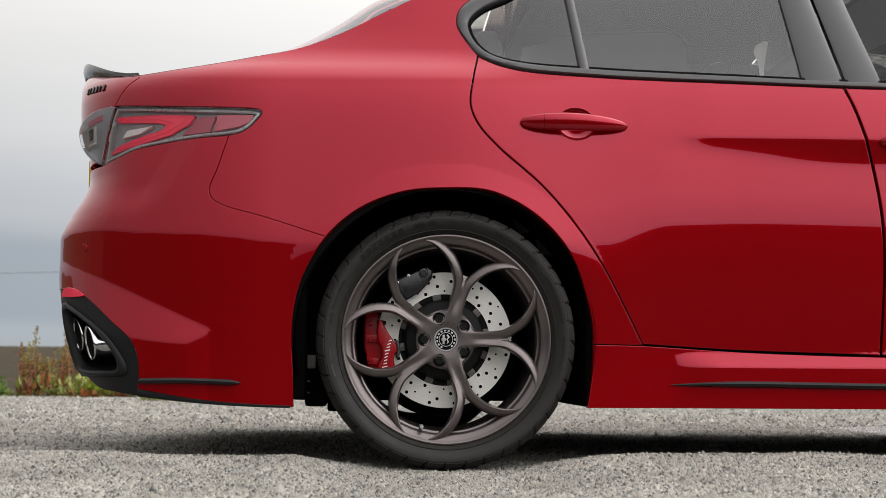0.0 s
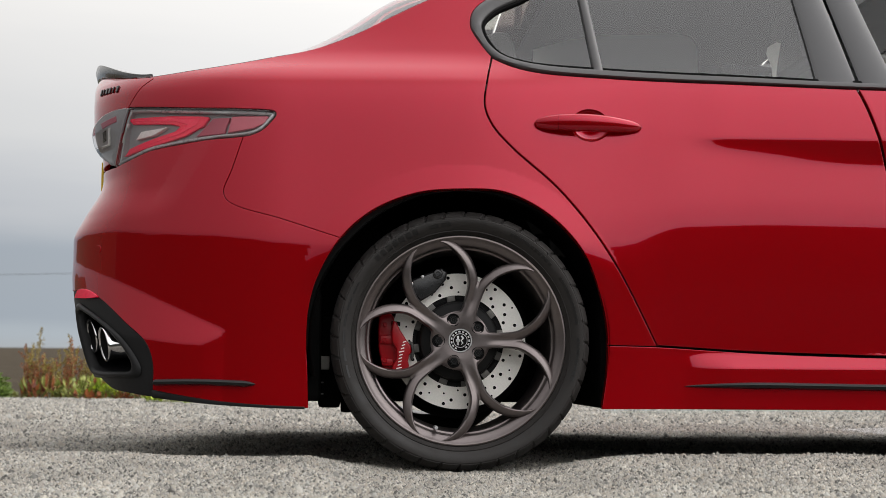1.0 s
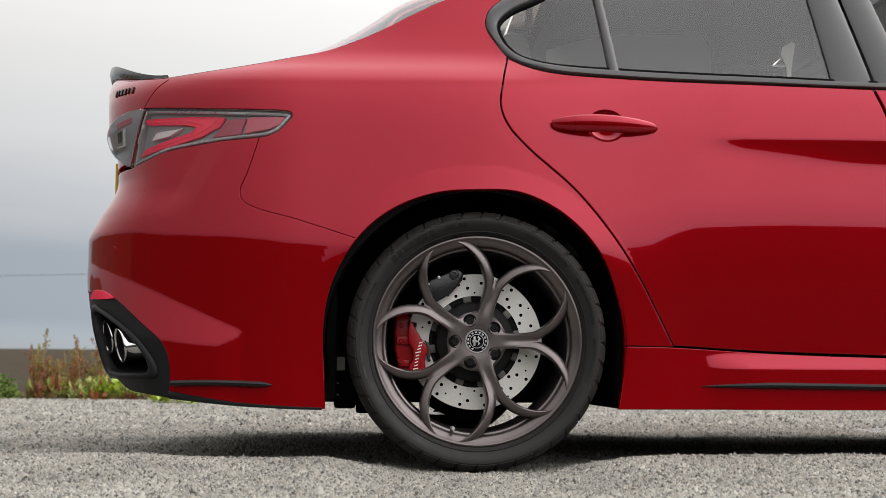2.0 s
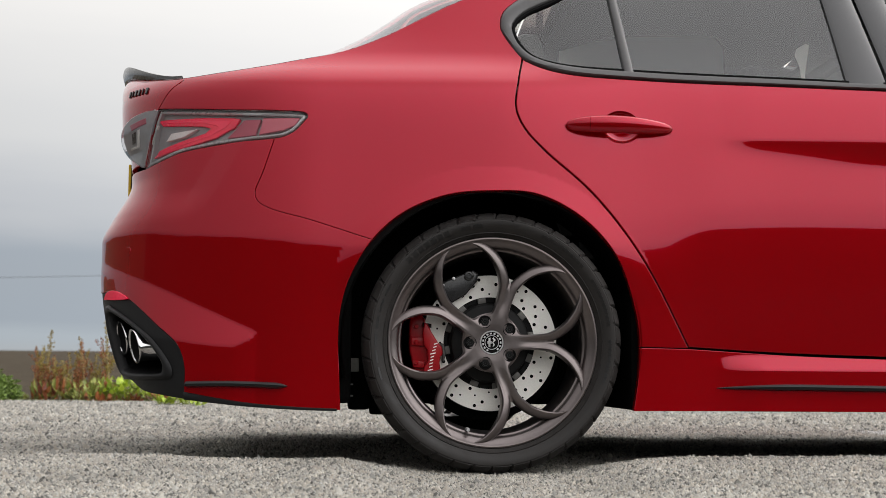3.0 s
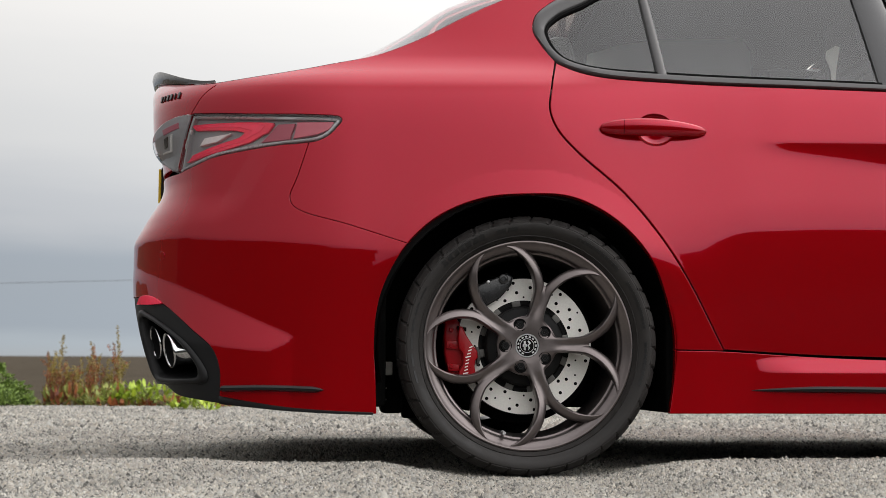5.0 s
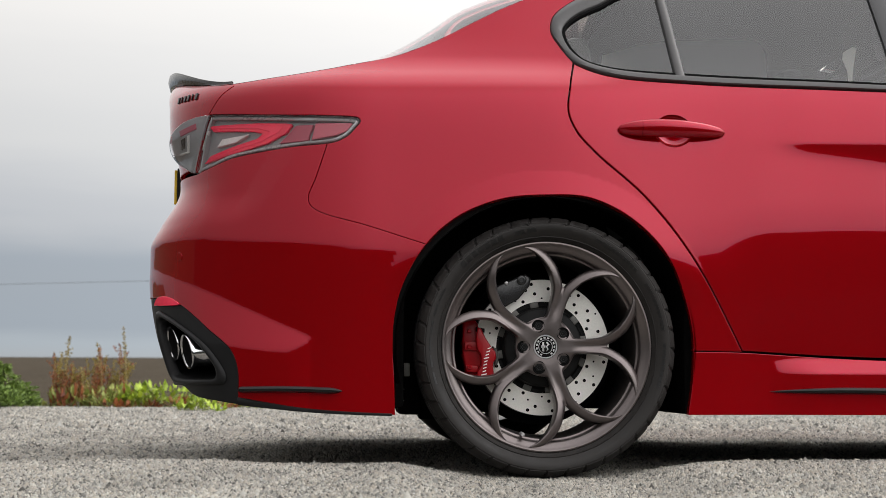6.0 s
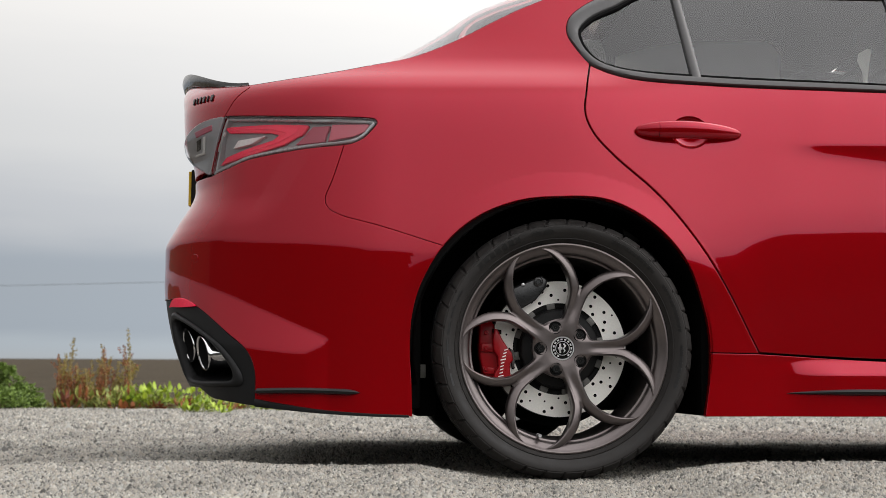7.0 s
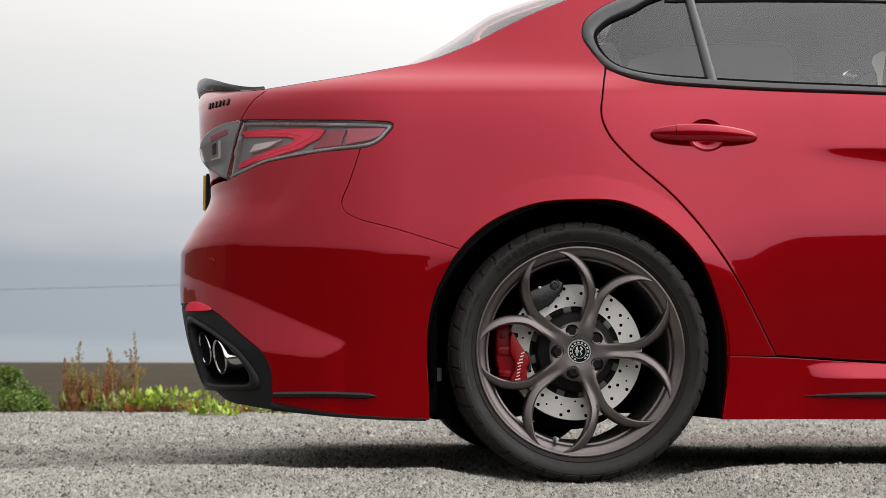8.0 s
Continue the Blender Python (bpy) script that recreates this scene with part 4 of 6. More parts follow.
for other in (False, True):
    blade("skirt_blade", [(0.567, 0.2165), (0.74, 0.219), (1.13, 0.2155), (2.3, 0.212)], 0.017, BLADE, other, "satin black side skirt blade")
    blade("bumper_blade", [(-0.506, 0.215), (-0.644, 0.219), (-0.767, 0.217)], 0.016, BLADE, other, "satin black bumper blade")
    low = [(-0.767, 0.199), (-0.695, 0.187), (-0.597, 0.173), (-0.480, 0.1645), (-0.385, 0.161)]
    ribbon("bumper_lip", low, [(-0.766, 0.179), (-0.695, 0.172), (-0.597, 0.163), (-0.480, 0.157), (-0.385, 0.1545)], BLACK_PLASTIC, car, "black lower bumper lip", 0.004, other, 60)
    panel("rear_reflector", shape([(-1.014, 0.439), (-1.004, 0.457), (-0.982, 0.461), (-0.953, 0.452), (-0.933, 0.437), (-0.971, 0.435)], smooth=True), LAMP_RED, car, "red rear reflector", out=0.004, thick=0.008, gap=0, edge=0.001, h=0.008, other=other)
panel("parking_sensor", unrolled(joined(flow([(-0.938 + 0.009 * math.cos(a), 0.562 + 0.011 * math.sin(a)) for a in np.linspace(0, 2 * math.pi, 25)], 0.002))), PAINT, made["rear_bumper"], "round red parking sensor", out=0.0015, thick=0.002, gap=0, edge=0.0008, h=0.006)

# ---- underside, wheel housings, cabin ----
LUG_PALE = plain("pale_bracket_steel", (0.42, 0.41, 0.38), 0.5, metal=0.3)


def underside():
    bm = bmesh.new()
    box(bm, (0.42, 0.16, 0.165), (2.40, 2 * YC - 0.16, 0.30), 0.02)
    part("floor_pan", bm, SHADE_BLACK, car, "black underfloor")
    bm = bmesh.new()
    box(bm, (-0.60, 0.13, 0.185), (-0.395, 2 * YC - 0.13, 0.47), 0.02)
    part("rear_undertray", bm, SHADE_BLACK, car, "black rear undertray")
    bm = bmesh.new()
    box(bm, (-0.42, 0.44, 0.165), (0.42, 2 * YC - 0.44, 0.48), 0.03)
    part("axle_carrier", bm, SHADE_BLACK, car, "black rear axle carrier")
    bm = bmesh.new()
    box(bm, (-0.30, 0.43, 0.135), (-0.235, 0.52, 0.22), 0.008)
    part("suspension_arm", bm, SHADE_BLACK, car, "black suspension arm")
    # near-black blocks added to keep the hollows beside the wheel dark
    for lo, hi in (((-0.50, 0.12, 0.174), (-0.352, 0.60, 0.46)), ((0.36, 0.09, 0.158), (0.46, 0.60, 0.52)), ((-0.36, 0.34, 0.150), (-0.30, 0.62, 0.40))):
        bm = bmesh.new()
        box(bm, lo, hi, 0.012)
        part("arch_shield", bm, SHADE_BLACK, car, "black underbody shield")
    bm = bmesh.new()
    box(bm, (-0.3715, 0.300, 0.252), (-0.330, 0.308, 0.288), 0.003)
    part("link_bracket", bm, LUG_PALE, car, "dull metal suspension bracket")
    # thin grey strips stand for small highlights on the dark suspension
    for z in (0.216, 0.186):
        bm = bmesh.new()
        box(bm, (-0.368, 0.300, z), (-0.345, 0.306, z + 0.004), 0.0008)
        part("link_bolt", bm, LAMP_GREY, car, "thin grey strip for a small highlight")
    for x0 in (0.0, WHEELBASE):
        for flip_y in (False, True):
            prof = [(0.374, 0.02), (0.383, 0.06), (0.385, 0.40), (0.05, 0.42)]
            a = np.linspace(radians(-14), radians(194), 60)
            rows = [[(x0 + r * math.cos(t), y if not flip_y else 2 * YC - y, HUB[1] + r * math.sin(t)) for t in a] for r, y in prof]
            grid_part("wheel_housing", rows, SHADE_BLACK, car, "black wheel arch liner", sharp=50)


underside()


def translucent_sheet():
    m, nt, b = nodes_of("pale_sheet")
    link = nt.links.new
    mottle, coord = nt.nodes.new("ShaderNodeTexNoise"), nt.nodes.new("ShaderNodeTexCoord")
    mottle.inputs["Scale"].default_value = 60
    link(coord.outputs["Object"], mottle.inputs["Vector"])
    tone = nt.nodes.new("ShaderNodeValToRGB")
    tone.color_ramp.elements[0].color, tone.color_ramp.elements[1].color = (0.93, 0.95, 0.90, 1), (0.96, 0.97, 0.93, 1)
    link(mottle.outputs["Fac"], tone.inputs[0])
    link(tone.outputs[0], b.inputs["Base Color"])
    b.inputs["Roughness"].default_value = 0.9
    thin, blend = nt.nodes.new("ShaderNodeBsdfTranslucent"), nt.nodes.new("ShaderNodeMixShader")
    link(tone.outputs[0], thin.inputs["Color"])
    blend.inputs[0].default_value = 0.08
    link(b.outputs[0], blend.inputs[1])
    link(thin.outputs[0], blend.inputs[2])
    link(blend.outputs[0], nt.nodes["Material Output"].inputs["Surface"])
    return m


PALE_SHEET = translucent_sheet()
ROOF_CLOTH = plain("roof_cloth", (0.10, 0.095, 0.092), 0.9, spec=0.1, bump=0.2)


def light_sheet(name, outline, y, label):
    """A thin pale sheet along the car, added for a light shape behind glass."""
    bm = bmesh.new()
    face = bm.faces.new([bm.verts.new((px, y, pz)) for px, pz in outline])
    ext = bmesh.ops.extrude_face_region(bm, geom=[face])
    bmesh.ops.translate(bm, verts=[v for v in ext["geom"] if isinstance(v, bmesh.types.BMVert)], vec=(0, 0.003, 0))
    return part(name, bm, PALE_SHEET, car, label)


def cabin():
    def cushion(name, lo, hi, bevel, tilt=0.0, label=""):
        bm = bmesh.new()
        box(bm, lo, hi, bevel)
        if tilt:
            base = Vector(((lo[0] + hi[0]) / 2, 0, lo[2]))
            bmesh.ops.rotate(bm, verts=bm.verts, cent=base, matrix=Matrix.Rotation(radians(tilt), 3, "Y"))
        return part(name, bm, LEATHER, car, label, smooth=True)
    cushion("rear_bench", (0.25, 0.30, 0.55), (0.78, 1.56, 0.70), 0.05, label="dark leather rear bench")
    cushion("rear_backrest", (0.20, 0.28, 0.62), (0.34, 1.58, 1.08), 0.05, -18, "dark leather rear backrest")
    for y in (0.34, 1.16):
        cushion("rear_headrest", (0.10, y + 0.02, 1.06), (0.19, y + 0.28, 1.20), 0.04, -10, "dark rear headrest")
        cushion("front_backrest", (1.10, y - 0.04, 0.62), (1.24, y + 0.40, 1.14), 0.06, -14, "dark leather front seat back")
        cushion("front_headrest", (0.985, y + 0.05, 1.14), (1.07, y + 0.31, 1.31), 0.04, -8, "dark front headrest")
        cushion("front_cushion", (1.2, y - 0.02, 0.5), (1.65, y + 0.40, 0.66), 0.05, 0, "dark leather front seat cushion")
    # pale sheet added for the lighter shape behind the rear side glass
    sheet_line = [(0.265, 0.97), (0.282, 1.246), (0.394, 1.279), (0.500, 1.295), (0.731, 1.304), (0.773, 1.296), (0.796, 1.265), (0.805, 0.97)]
    light_sheet("sun_blind", sheet_line, 0.82, "pale sheet for the lighter shape in the side window")
    # pale strip cut like the bright gap between seat and pillar
    light_sheet("belt_webbing", [(0.897, 1.00), (0.899, 1.062), (0.895, 1.110), (0.881, 1.143), (0.885, 1.163), (0.910, 1.178), (0.922, 1.175), (0.915, 1.135), (0.909, 1.095), (0.907, 1.00)], 0.36, "pale strip for the bright gap beside the front seat")
    # roof edge linings
    for other in (False, True):
        ribbon("roof_lining", [(x, z) for x, z in ((0.26, 1.268), (0.6, 1.282), (1.0, 1.282), (1.30, 1.264), (1.62, 1.15))], [(x, float(rail_z(x)) + 0.002) for x in (0.26, 0.6, 1.0, 1.30, 1.62)], LEATHER, car, "dark roof edge lining", -0.014, other, 40)
    bm = bmesh.new()
    box(bm, (-0.42, 0.24, 0.90), (0.18, 1.62, 0.985), 0.02)
    part("parcel_shelf", bm, LEATHER, car, "dark parcel shelf")
    bm = bmesh.new()
    box(bm, (1.70, 0.22, 0.75), (2.2, 1.64, 0.95), 0.05)
    part("dashboard", bm, LEATHER, car, "dark dashboard")
    bm = bmesh.new()
    box(bm, (0.30, 0.32, 1.366), (1.20, 1.54, 1.376), 0.002)
    part("headlining", bm, ROOF_CLOTH, car, "grey headlining")
    bm = bmesh.new()
    box(bm, (1.20, 0.36, 1.312), (1.47, 1.52, 1.330), 0.004)
    part("windscreen_header", bm, LEATHER, car, "dark windscreen header trim")


cabin()

# ---- wheels ----
def polar(cx, cz, r, deg):
    return cx + r * math.cos(radians(deg)), cz + r * math.sin(radians(deg))


def tyre_mesh(c, wheel):
    n = 720
    prof = [(0.255, 0.045), (0.2615, 0.034), (0.264, 0.026), (0.270, 0.020), (0.2725, 0.0145), (0.2745, 0.0155), (0.285, 0.006), (0.2955, 0.0015), (0.303, 0.002), (0.305, 0.0042), (0.307, 0.0040), (0.3135, 0.0125), (0.3185, 0.0215), (0.3228, 0.0325), (0.3252, 0.048), (0.3262, 0.075), (0.3185, 0.077), (0.3185, 0.087), (0.3268, 0.089), (0.327, 0.14), (0.3185, 0.142), (0.3185, 0.152), (0.3268, 0.154), (0.3262, 0.215), (0.3228, 0.257), (0.3135, 0.277), (0.2955, 0.289), (0.27, 0.272), (0.255, 0.25)]
    rows = []
    for j, (r, y) in enumerate(prof):
        ring = []
        for i in range(n):
            a = 2 * math.pi * i / n
            rr, yy = r, y
            # lugs of the shoulder, cut by slanting grooves, every other one longer
            k = (i + (0, 1, 2, 3, 4, 5, 6)[min(max(j - 9, 0), 6)]) % 18
            begin = 9 if (i // 18) % 2 else 11
            if begin <= j <= 15 and k in (0, 1):
                deep = (0.0012, 0.0022, 0.0035, 0.0045, 0.006, 0.006, 0.006)[j - 9]
                rr, yy = r - deep, y + (0.0030 if j < 14 else 0)
            if j in (7, 8) and i % 2:
                yy += 0.0003
            x, z = c[0] + rr * math.cos(a), c[2] + rr * math.sin(a)
            ring.append((x, c[1] + yy, max(z, 0.004)))
        rows.append(ring)
    return grid_part("tyre", rows, RUBBER, wheel, "black low-profile rubber tyre", closed=True, flip=False, sharp=35)


def sidewall_mark(c, deg0, deg1, r0, r1, wheel):
    rows = []
    for r, d in ((r0, 0.0004), (r0 + 0.0006, -0.0011), (r1 - 0.0006, -0.0011), (r1, 0.0004)):
        y = float(np.interp(r, [0.2745, 0.285, 0.2955, 0.303, 0.3135], [0.0155, 0.006, 0.0015, 0.002, 0.0125]))
        rows.append([(*polar(c[0], 0, r, t)[:1], c[1] + y + d, polar(0, c[2], r, t)[1]) for t in np.linspace(deg0, deg1, 8)])
    grid_part("sidewall_mark", rows, RUBBER_MARK, wheel, "", flip=False, sharp=60)


RUBBER_MARK = plain("raised_rubber", (0.009, 0.009, 0.0095), 0.42, vary=0.15, scale=40)


def spoke_blade(c, deg, hand, wheel):
    """One of the two blades of a spoke: straight from the hub, then hooked out to the rim."""
    line = flow([(0.062, 0.0115), (0.085, 0.0095), (0.120, 0.0090), (0.150, 0.0130), (0.176, 0.0265), (0.197, 0.0445), (0.213, 0.068), (0.2225, 0.0925), (0.2245, 0.112), (0.2215, 0.130)], 0.004)
    m = len(line)
    rows = []
    for i in range(m):
        s = i / (m - 1)
        p = line[i]
        t = line[min(i + 1, m - 1)] - line[max(i - 1, 0)]
        t = t / np.linalg.norm(t)
        nrm = np.array([-t[1], t[0]])
        r = math.hypot(*p)
        face = float(np.interp(r, [0.06, 0.075, 0.10, 0.13, 0.18, 0.225, 0.25], [0.0535, 0.0505, 0.0475, 0.0445, 0.036, 0.030, 0.030]))
        w = float(np.interp(s, [0, 0.18, 0.40, 0.62, 0.82, 0.94, 1.0], [0.016, 0.0215, 0.0235, 0.0240, 0.0185, 0.010, 0.002]))
        deep = float(np.interp(s, [0, 0.3, 0.6, 0.85, 1.0], [0.050, 0.046, 0.046, 0.030, 0.008]))
        ring = []
        # the ridge lies towards the blade's outer flank, the inner flank falls off in a hollow
        for q, d in ((-0.5, 1.0), (-0.50, 0.26), (-0.36, 0.15), (-0.10, 0.075), (0.16, 0.015), (0.30, 0.0), (0.42, 0.05), (0.5, 0.22), (0.5, 1.0)):
            v = p + nrm * q * w
            ring.append((v[0], face + d * deep, v[1] * hand))
        rows.append(ring)
    rows = np.array(rows)
    a = radians(deg)
    x = rows[..., 0] * math.cos(a) - rows[..., 2] * math.sin(a)
    z = rows[..., 0] * math.sin(a) + rows[..., 2] * math.cos(a)
    rows = np.stack([c[0] + x, c[1] + rows[..., 1], c[2] + z], -1)
    grid_part("spoke", rows, RIM_PAINT, wheel, "", closed=True, caps=True, flip=hand > 0, sharp=38)


def hub_star(c, wheel):
    """The hub's face: five stems that widen into a web with a pocket round each bolt."""
    n, rows = 360, []
    a = np.degrees(np.linspace(0, 2 * math.pi, n, endpoint=False))
    off = (a - 73.0 + 36) % 72 - 36
    stem_r = np.minimum(0.156, 0.0185 / np.maximum(np.sin(np.radians(np.abs(off))), 0.02))
    edge = (stem_r ** 9 + 0.0745 ** 9) ** (1 / 9)
    def depth(r):
        side = np.abs(r * np.sin(np.radians(off)))
        y = np.interp(r, [0.030, 0.045, 0.07, 0.10, 0.14, 0.16], [0.0515, 0.0500, 0.0492, 0.0478, 0.0452, 0.0430])
        y = y + 0.0040 * np.clip(1 - (side / 0.011) ** 2, 0, 1) * ramp(r, 0.06, 0.11)
        y = y + 0.007 * ramp(side, 0.014, 0.038) * ramp(r, 0.035, 0.06)
        return y
    for s in np.linspace(0, 1, 22):
        r = 0.0305 + (edge - 0.0305) * s
        y = depth(r) + 0.004 * ramp(np.full(n, s), 0.86, 1.0)
        rows.append(np.stack([c[0] + r * np.cos(np.radians(a)), c[1] + y, c[2] + r * np.sin(np.radians(a))], -1))
    for k, d in ((1.0, 0.010), (0.995, 0.030), (0.985, 0.060)):
        r = edge * k
        rows.append(np.stack([c[0] + r * np.cos(np.radians(a)), c[1] + depth(edge) + d, c[2] + r * np.sin(np.radians(a))], -1))
    lid = [np.stack([c[0] + r * np.cos(np.radians(a)), np.full(n, c[1] + y), c[2] + r * np.sin(np.radians(a))], -1) for r, y in ((0.001, 0.060), (0.0305, 0.060))]
    grid_part("hub_face", lid + rows, RIM_PAINT, wheel, "", closed=True, flip=True, sharp=45)


def disc_mesh(c, wheel):
    outer, inner, y = 0.173, 0.117, 0.126
    a = np.linspace(0, 2 * math.pi, 120, endpoint=False)
    big = np.stack([outer * np.cos(a), outer * np.sin(a)], -1)
    small = np.stack([inner * np.cos(a), inner * np.sin(a)], -1)
    holes = []
    for k in range(16):
        for j, r in enumerate((0.1255, 0.138, 0.151, 0.1635)):
            t = radians(22.5 * k + (0, 7.5, 16.0, 9.5)[j])
            size = 0.0044 if (j + k) % 4 else 0.0026
            b = np.linspace(0, 2 * math.pi, 10, endpoint=False)
            holes.append(np.stack([r * math.cos(t) + size * np.cos(b), r * math.sin(t) + size * np.sin(b)], -1))
    pts = [Vector(p) for p in np.vstack([big, small, *holes])]
    lines, start = [(i, (i + 1) % 120) for i in range(120)] + [(120 + i, 120 + (i + 1) % 120) for i in range(120)], 240
    for h in holes:
        lines += [(start + i, start + (i + 1) % 10) for i in range(10)]
        start += 10
    verts, _, tris, *_ = delaunay_2d_cdt(pts, lines, [], 0, 1e-7)
    v = np.array([tuple(q) for q in verts])
    mid = np.array([v[list(f)].mean(0) for f in tris])
    keep = (np.hypot(*mid.T) > inner) & (np.hypot(*mid.T) < outer)
    for h in holes:
        keep &= ~inside(h, mid)
    tris = [f for f, k in zip(tris, keep) if k]
    v3 = [(c[0] + p[0], c[1] + y, c[2] + p[1]) for p in v]
    disc = mesh_part("brake_disc", v3, tris, DISC_STEEL, wheel, "drilled steel brake disc", smooth=False)
    grid_part("disc_edge", lathe([(outer, y), (outer + 0.001, y + 0.002), (outer + 0.001, y + 0.008), (outer - 0.004, y + 0.010), (outer - 0.004, y + 0.018), (outer + 0.001, y + 0.020), (outer + 0.001, y + 0.028), (0.10, y + 0.030)], c), DISC_EDGE, wheel, "dark vented disc edge", closed=True)
    grid_part("disc_back", lathe([(outer - 0.002, y + 0.010), (0.09, y + 0.010)], c), SHADE_BLACK, wheel, "", closed=True)
    grid_part("disc_hat", lathe([(0.117, y + 0.009), (0.108, y + 0.009), (0.106, y + 0.002), (0.101, y - 0.002), (0.098, y - 0.030), (0.090, y - 0.036), (0.02, y - 0.036)], c), HAT_GREY, wheel, "dark brake disc hat", closed=True)
    for k in range(12):
        a0, a1 = 30 * k + 4, 30 * k + 16
        block("disc_lug", [polar(0, 0, r, t) for r, t in ((0.1025, a0), (0.1165, a0 + 1), (0.1165, a1 - 1), (0.1025, a1))], c, y - 0.001, y + 0.008, 0.001, LUG_STEEL, wheel, "steel disc fixing lug")
    return disc


DISC_EDGE = plain("disc_edge_steel", (0.10, 0.095, 0.09), 0.5, metal=0.5)
HAT_GREY = plain("hat_grey", (0.008, 0.008, 0.008), 0.6, spec=0.2)
LUG_STEEL = plain("lug_steel", (0.15, 0.145, 0.135), 0.45, metal=0.5)


def block(name, outline, c, y0, y1, bevel, material, wheel, label=""):
    """A cast block: an outline in the wheel's plane, with depth and rounded edges."""
    bm = bmesh.new()
    vs = [bm.verts.new((c[0] + p[0], c[1] + y0, c[2] + p[1])) for p in outline]
    f = bm.faces.new(vs)
    ext = bmesh.ops.extrude_face_region(bm, geom=[f])
    bmesh.ops.translate(bm, verts=[v for v in ext["geom"] if isinstance(v, bmesh.types.BMVert)], vec=(0, y1 - y0, 0))
    bmesh.ops.recalc_face_normals(bm, faces=bm.faces)
    front = [e for e in bm.edges if all(abs(v.co.y - (c[1] + y0)) < 1e-6 for v in e.verts)]
    bmesh.ops.bevel(bm, geom=front, offset=bevel, segments=3, affect="EDGES", profile=0.5)
    return part(name, bm, material, wheel, label, smooth=True)


def build_wheel(cx, y0, full=True):
    c = (cx, y0, HUB[1])
    wheel = grid_part("wheel", lathe([(0.2630, 0.036), (0.2632, 0.030), (0.2615, 0.0262), (0.2585, 0.0255), (0.2555, 0.0275), (0.2535, 0.0305), (0.2475, 0.0345), (0.2400, 0.0395), (0.2365, 0.0440), (0.2345, 0.0520), (0.2330, 0.0535), (0.2300, 0.0545), (0.2285, 0.0600), (0.2260, 0.100), (0.2230, 0.180), (0.2300, 0.262), (0.2560, 0.272)], c, 160), RIM_PAINT, car, "dark bronze-grey alloy wheel", closed=True, sharp=30)
    tyre_mesh(c, wheel)
    for k in range(5):
        for hand in (1, -1):
            spoke_blade(c, 73.0 + 72 * k, hand, wheel)
    hub_star(c, wheel)
    disc_mesh(c, wheel)
    # near-black disc added so the view through the spokes stays dark
    grid_part("dust_shield", lathe([(0.200, 0.236), (0.198, 0.232), (0.06, 0.226), (0.01, 0.226)], c, 64), SHADE_BLACK, wheel, "black brake dust shield", closed=True)
    if not full:
        return wheel
    # hub cap with a plain badge
    cap = grid_part("hub_cap", lathe([(0.0300, 0.060), (0.0300, 0.0535), (0.0290, 0.0522), (0.0272, 0.0522), (0.0265, 0.0530)], c, 64), SILVER, wheel, "silver rim of the hub cap", closed=True)
    grid_part("cap_face", lathe([(0.0265, 0.0530), (0.0180, 0.0525), (0.001, 0.0525)], c, 48), SHADE_BLACK, cap, "black hub cap face", closed=True, smooth=False)
    grid_part("cap_ring", lathe([(0.0180, 0.0528), (0.0178, 0.0518), (0.0166, 0.0518), (0.0164, 0.0528)], c, 48), SILVER, cap, "", closed=True)
    for k in range(15):
        if k in (11, 12):
            continue
        rows = [[(*polar(c[0], 0, r, t)[:1], c[1] + 0.0519, polar(0, c[2], r, t)[1]) for t in np.linspace(24 * k - 7, 24 * k + 7, 4)] for r in (0.0203, 0.0243)]
        grid_part("cap_mark", rows, SILVER, cap, "", smooth=False)
    for outline in ([(-0.011, -0.003), (-0.011, 0.003), (-0.0005, 0.003), (-0.0005, -0.003)], [(-0.0085, -0.011), (-0.0085, 0.011), (-0.0035, 0.012), (-0.0035, -0.012)], [(0.002, -0.012), (0.008, -0.006), (0.004, 0.000), (0.010, 0.006), (0.004, 0.013), (0.001, 0.010), (0.005, 0.006), (0.001, 0.0), (0.004, -0.006)]):
        block("cap_emblem", outline, c, 0.0515, 0.0528, 0.0003, SILVER, cap)
    for k in range(5):
        bx, bz = polar(c[0], c[2], 0.0545, 37 + 72 * k)
        b = (bx, c[1], bz)
        seat = grid_part("bolt_seat", lathe([(0.0166, 0.0580), (0.0162, 0.0508), (0.0150, 0.0500), (0.0140, 0.0506), (0.0132, 0.0518), (0.001, 0.0518)], b, 28), SHADE_BLACK, wheel, "", closed=True, sharp=50)
        grid_part("wheel_bolt", lathe([(0.0108, 0.0525), (0.0108, 0.0485), (0.0098, 0.0475), (0.0068, 0.0475), (0.0060, 0.0500), (0.001, 0.0500)], b, 6), BLADE, seat, "black wheel bolt", closed=True, smooth=False)
    # brakes
    caliper = block("brake_caliper", [(-0.202, 0.070), (-0.178, 0.073), (-0.166, 0.060), (-0.160, 0.030), (-0.140, -0.010), (-0.128, -0.045), (-0.130, -0.072), (-0.160, -0.090), (-0.190, -0.082), (-0.204, -0.02), (-0.205, 0.03)], c, 0.104, 0.19, 0.006, CALIPER_RED, wheel, "glossy red brake caliper")
    block("caliper_face", [(-0.1685, 0.050), (-0.160, 0.047), (-0.149, 0.024), (-0.132, -0.002), (-0.123, -0.012), (-0.121, -0.030), (-0.1275, -0.038), (-0.129, -0.052), (-0.126, -0.072), (-0.150, -0.086), (-0.172, -0.088), (-0.168, -0.062), (-0.158, -0.046), (-0.160, -0.020), (-0.170, -0.006), (-0.1725, 0.020)], c, 0.080, 0.12, 0.005, CALIPER_RED, caliper)
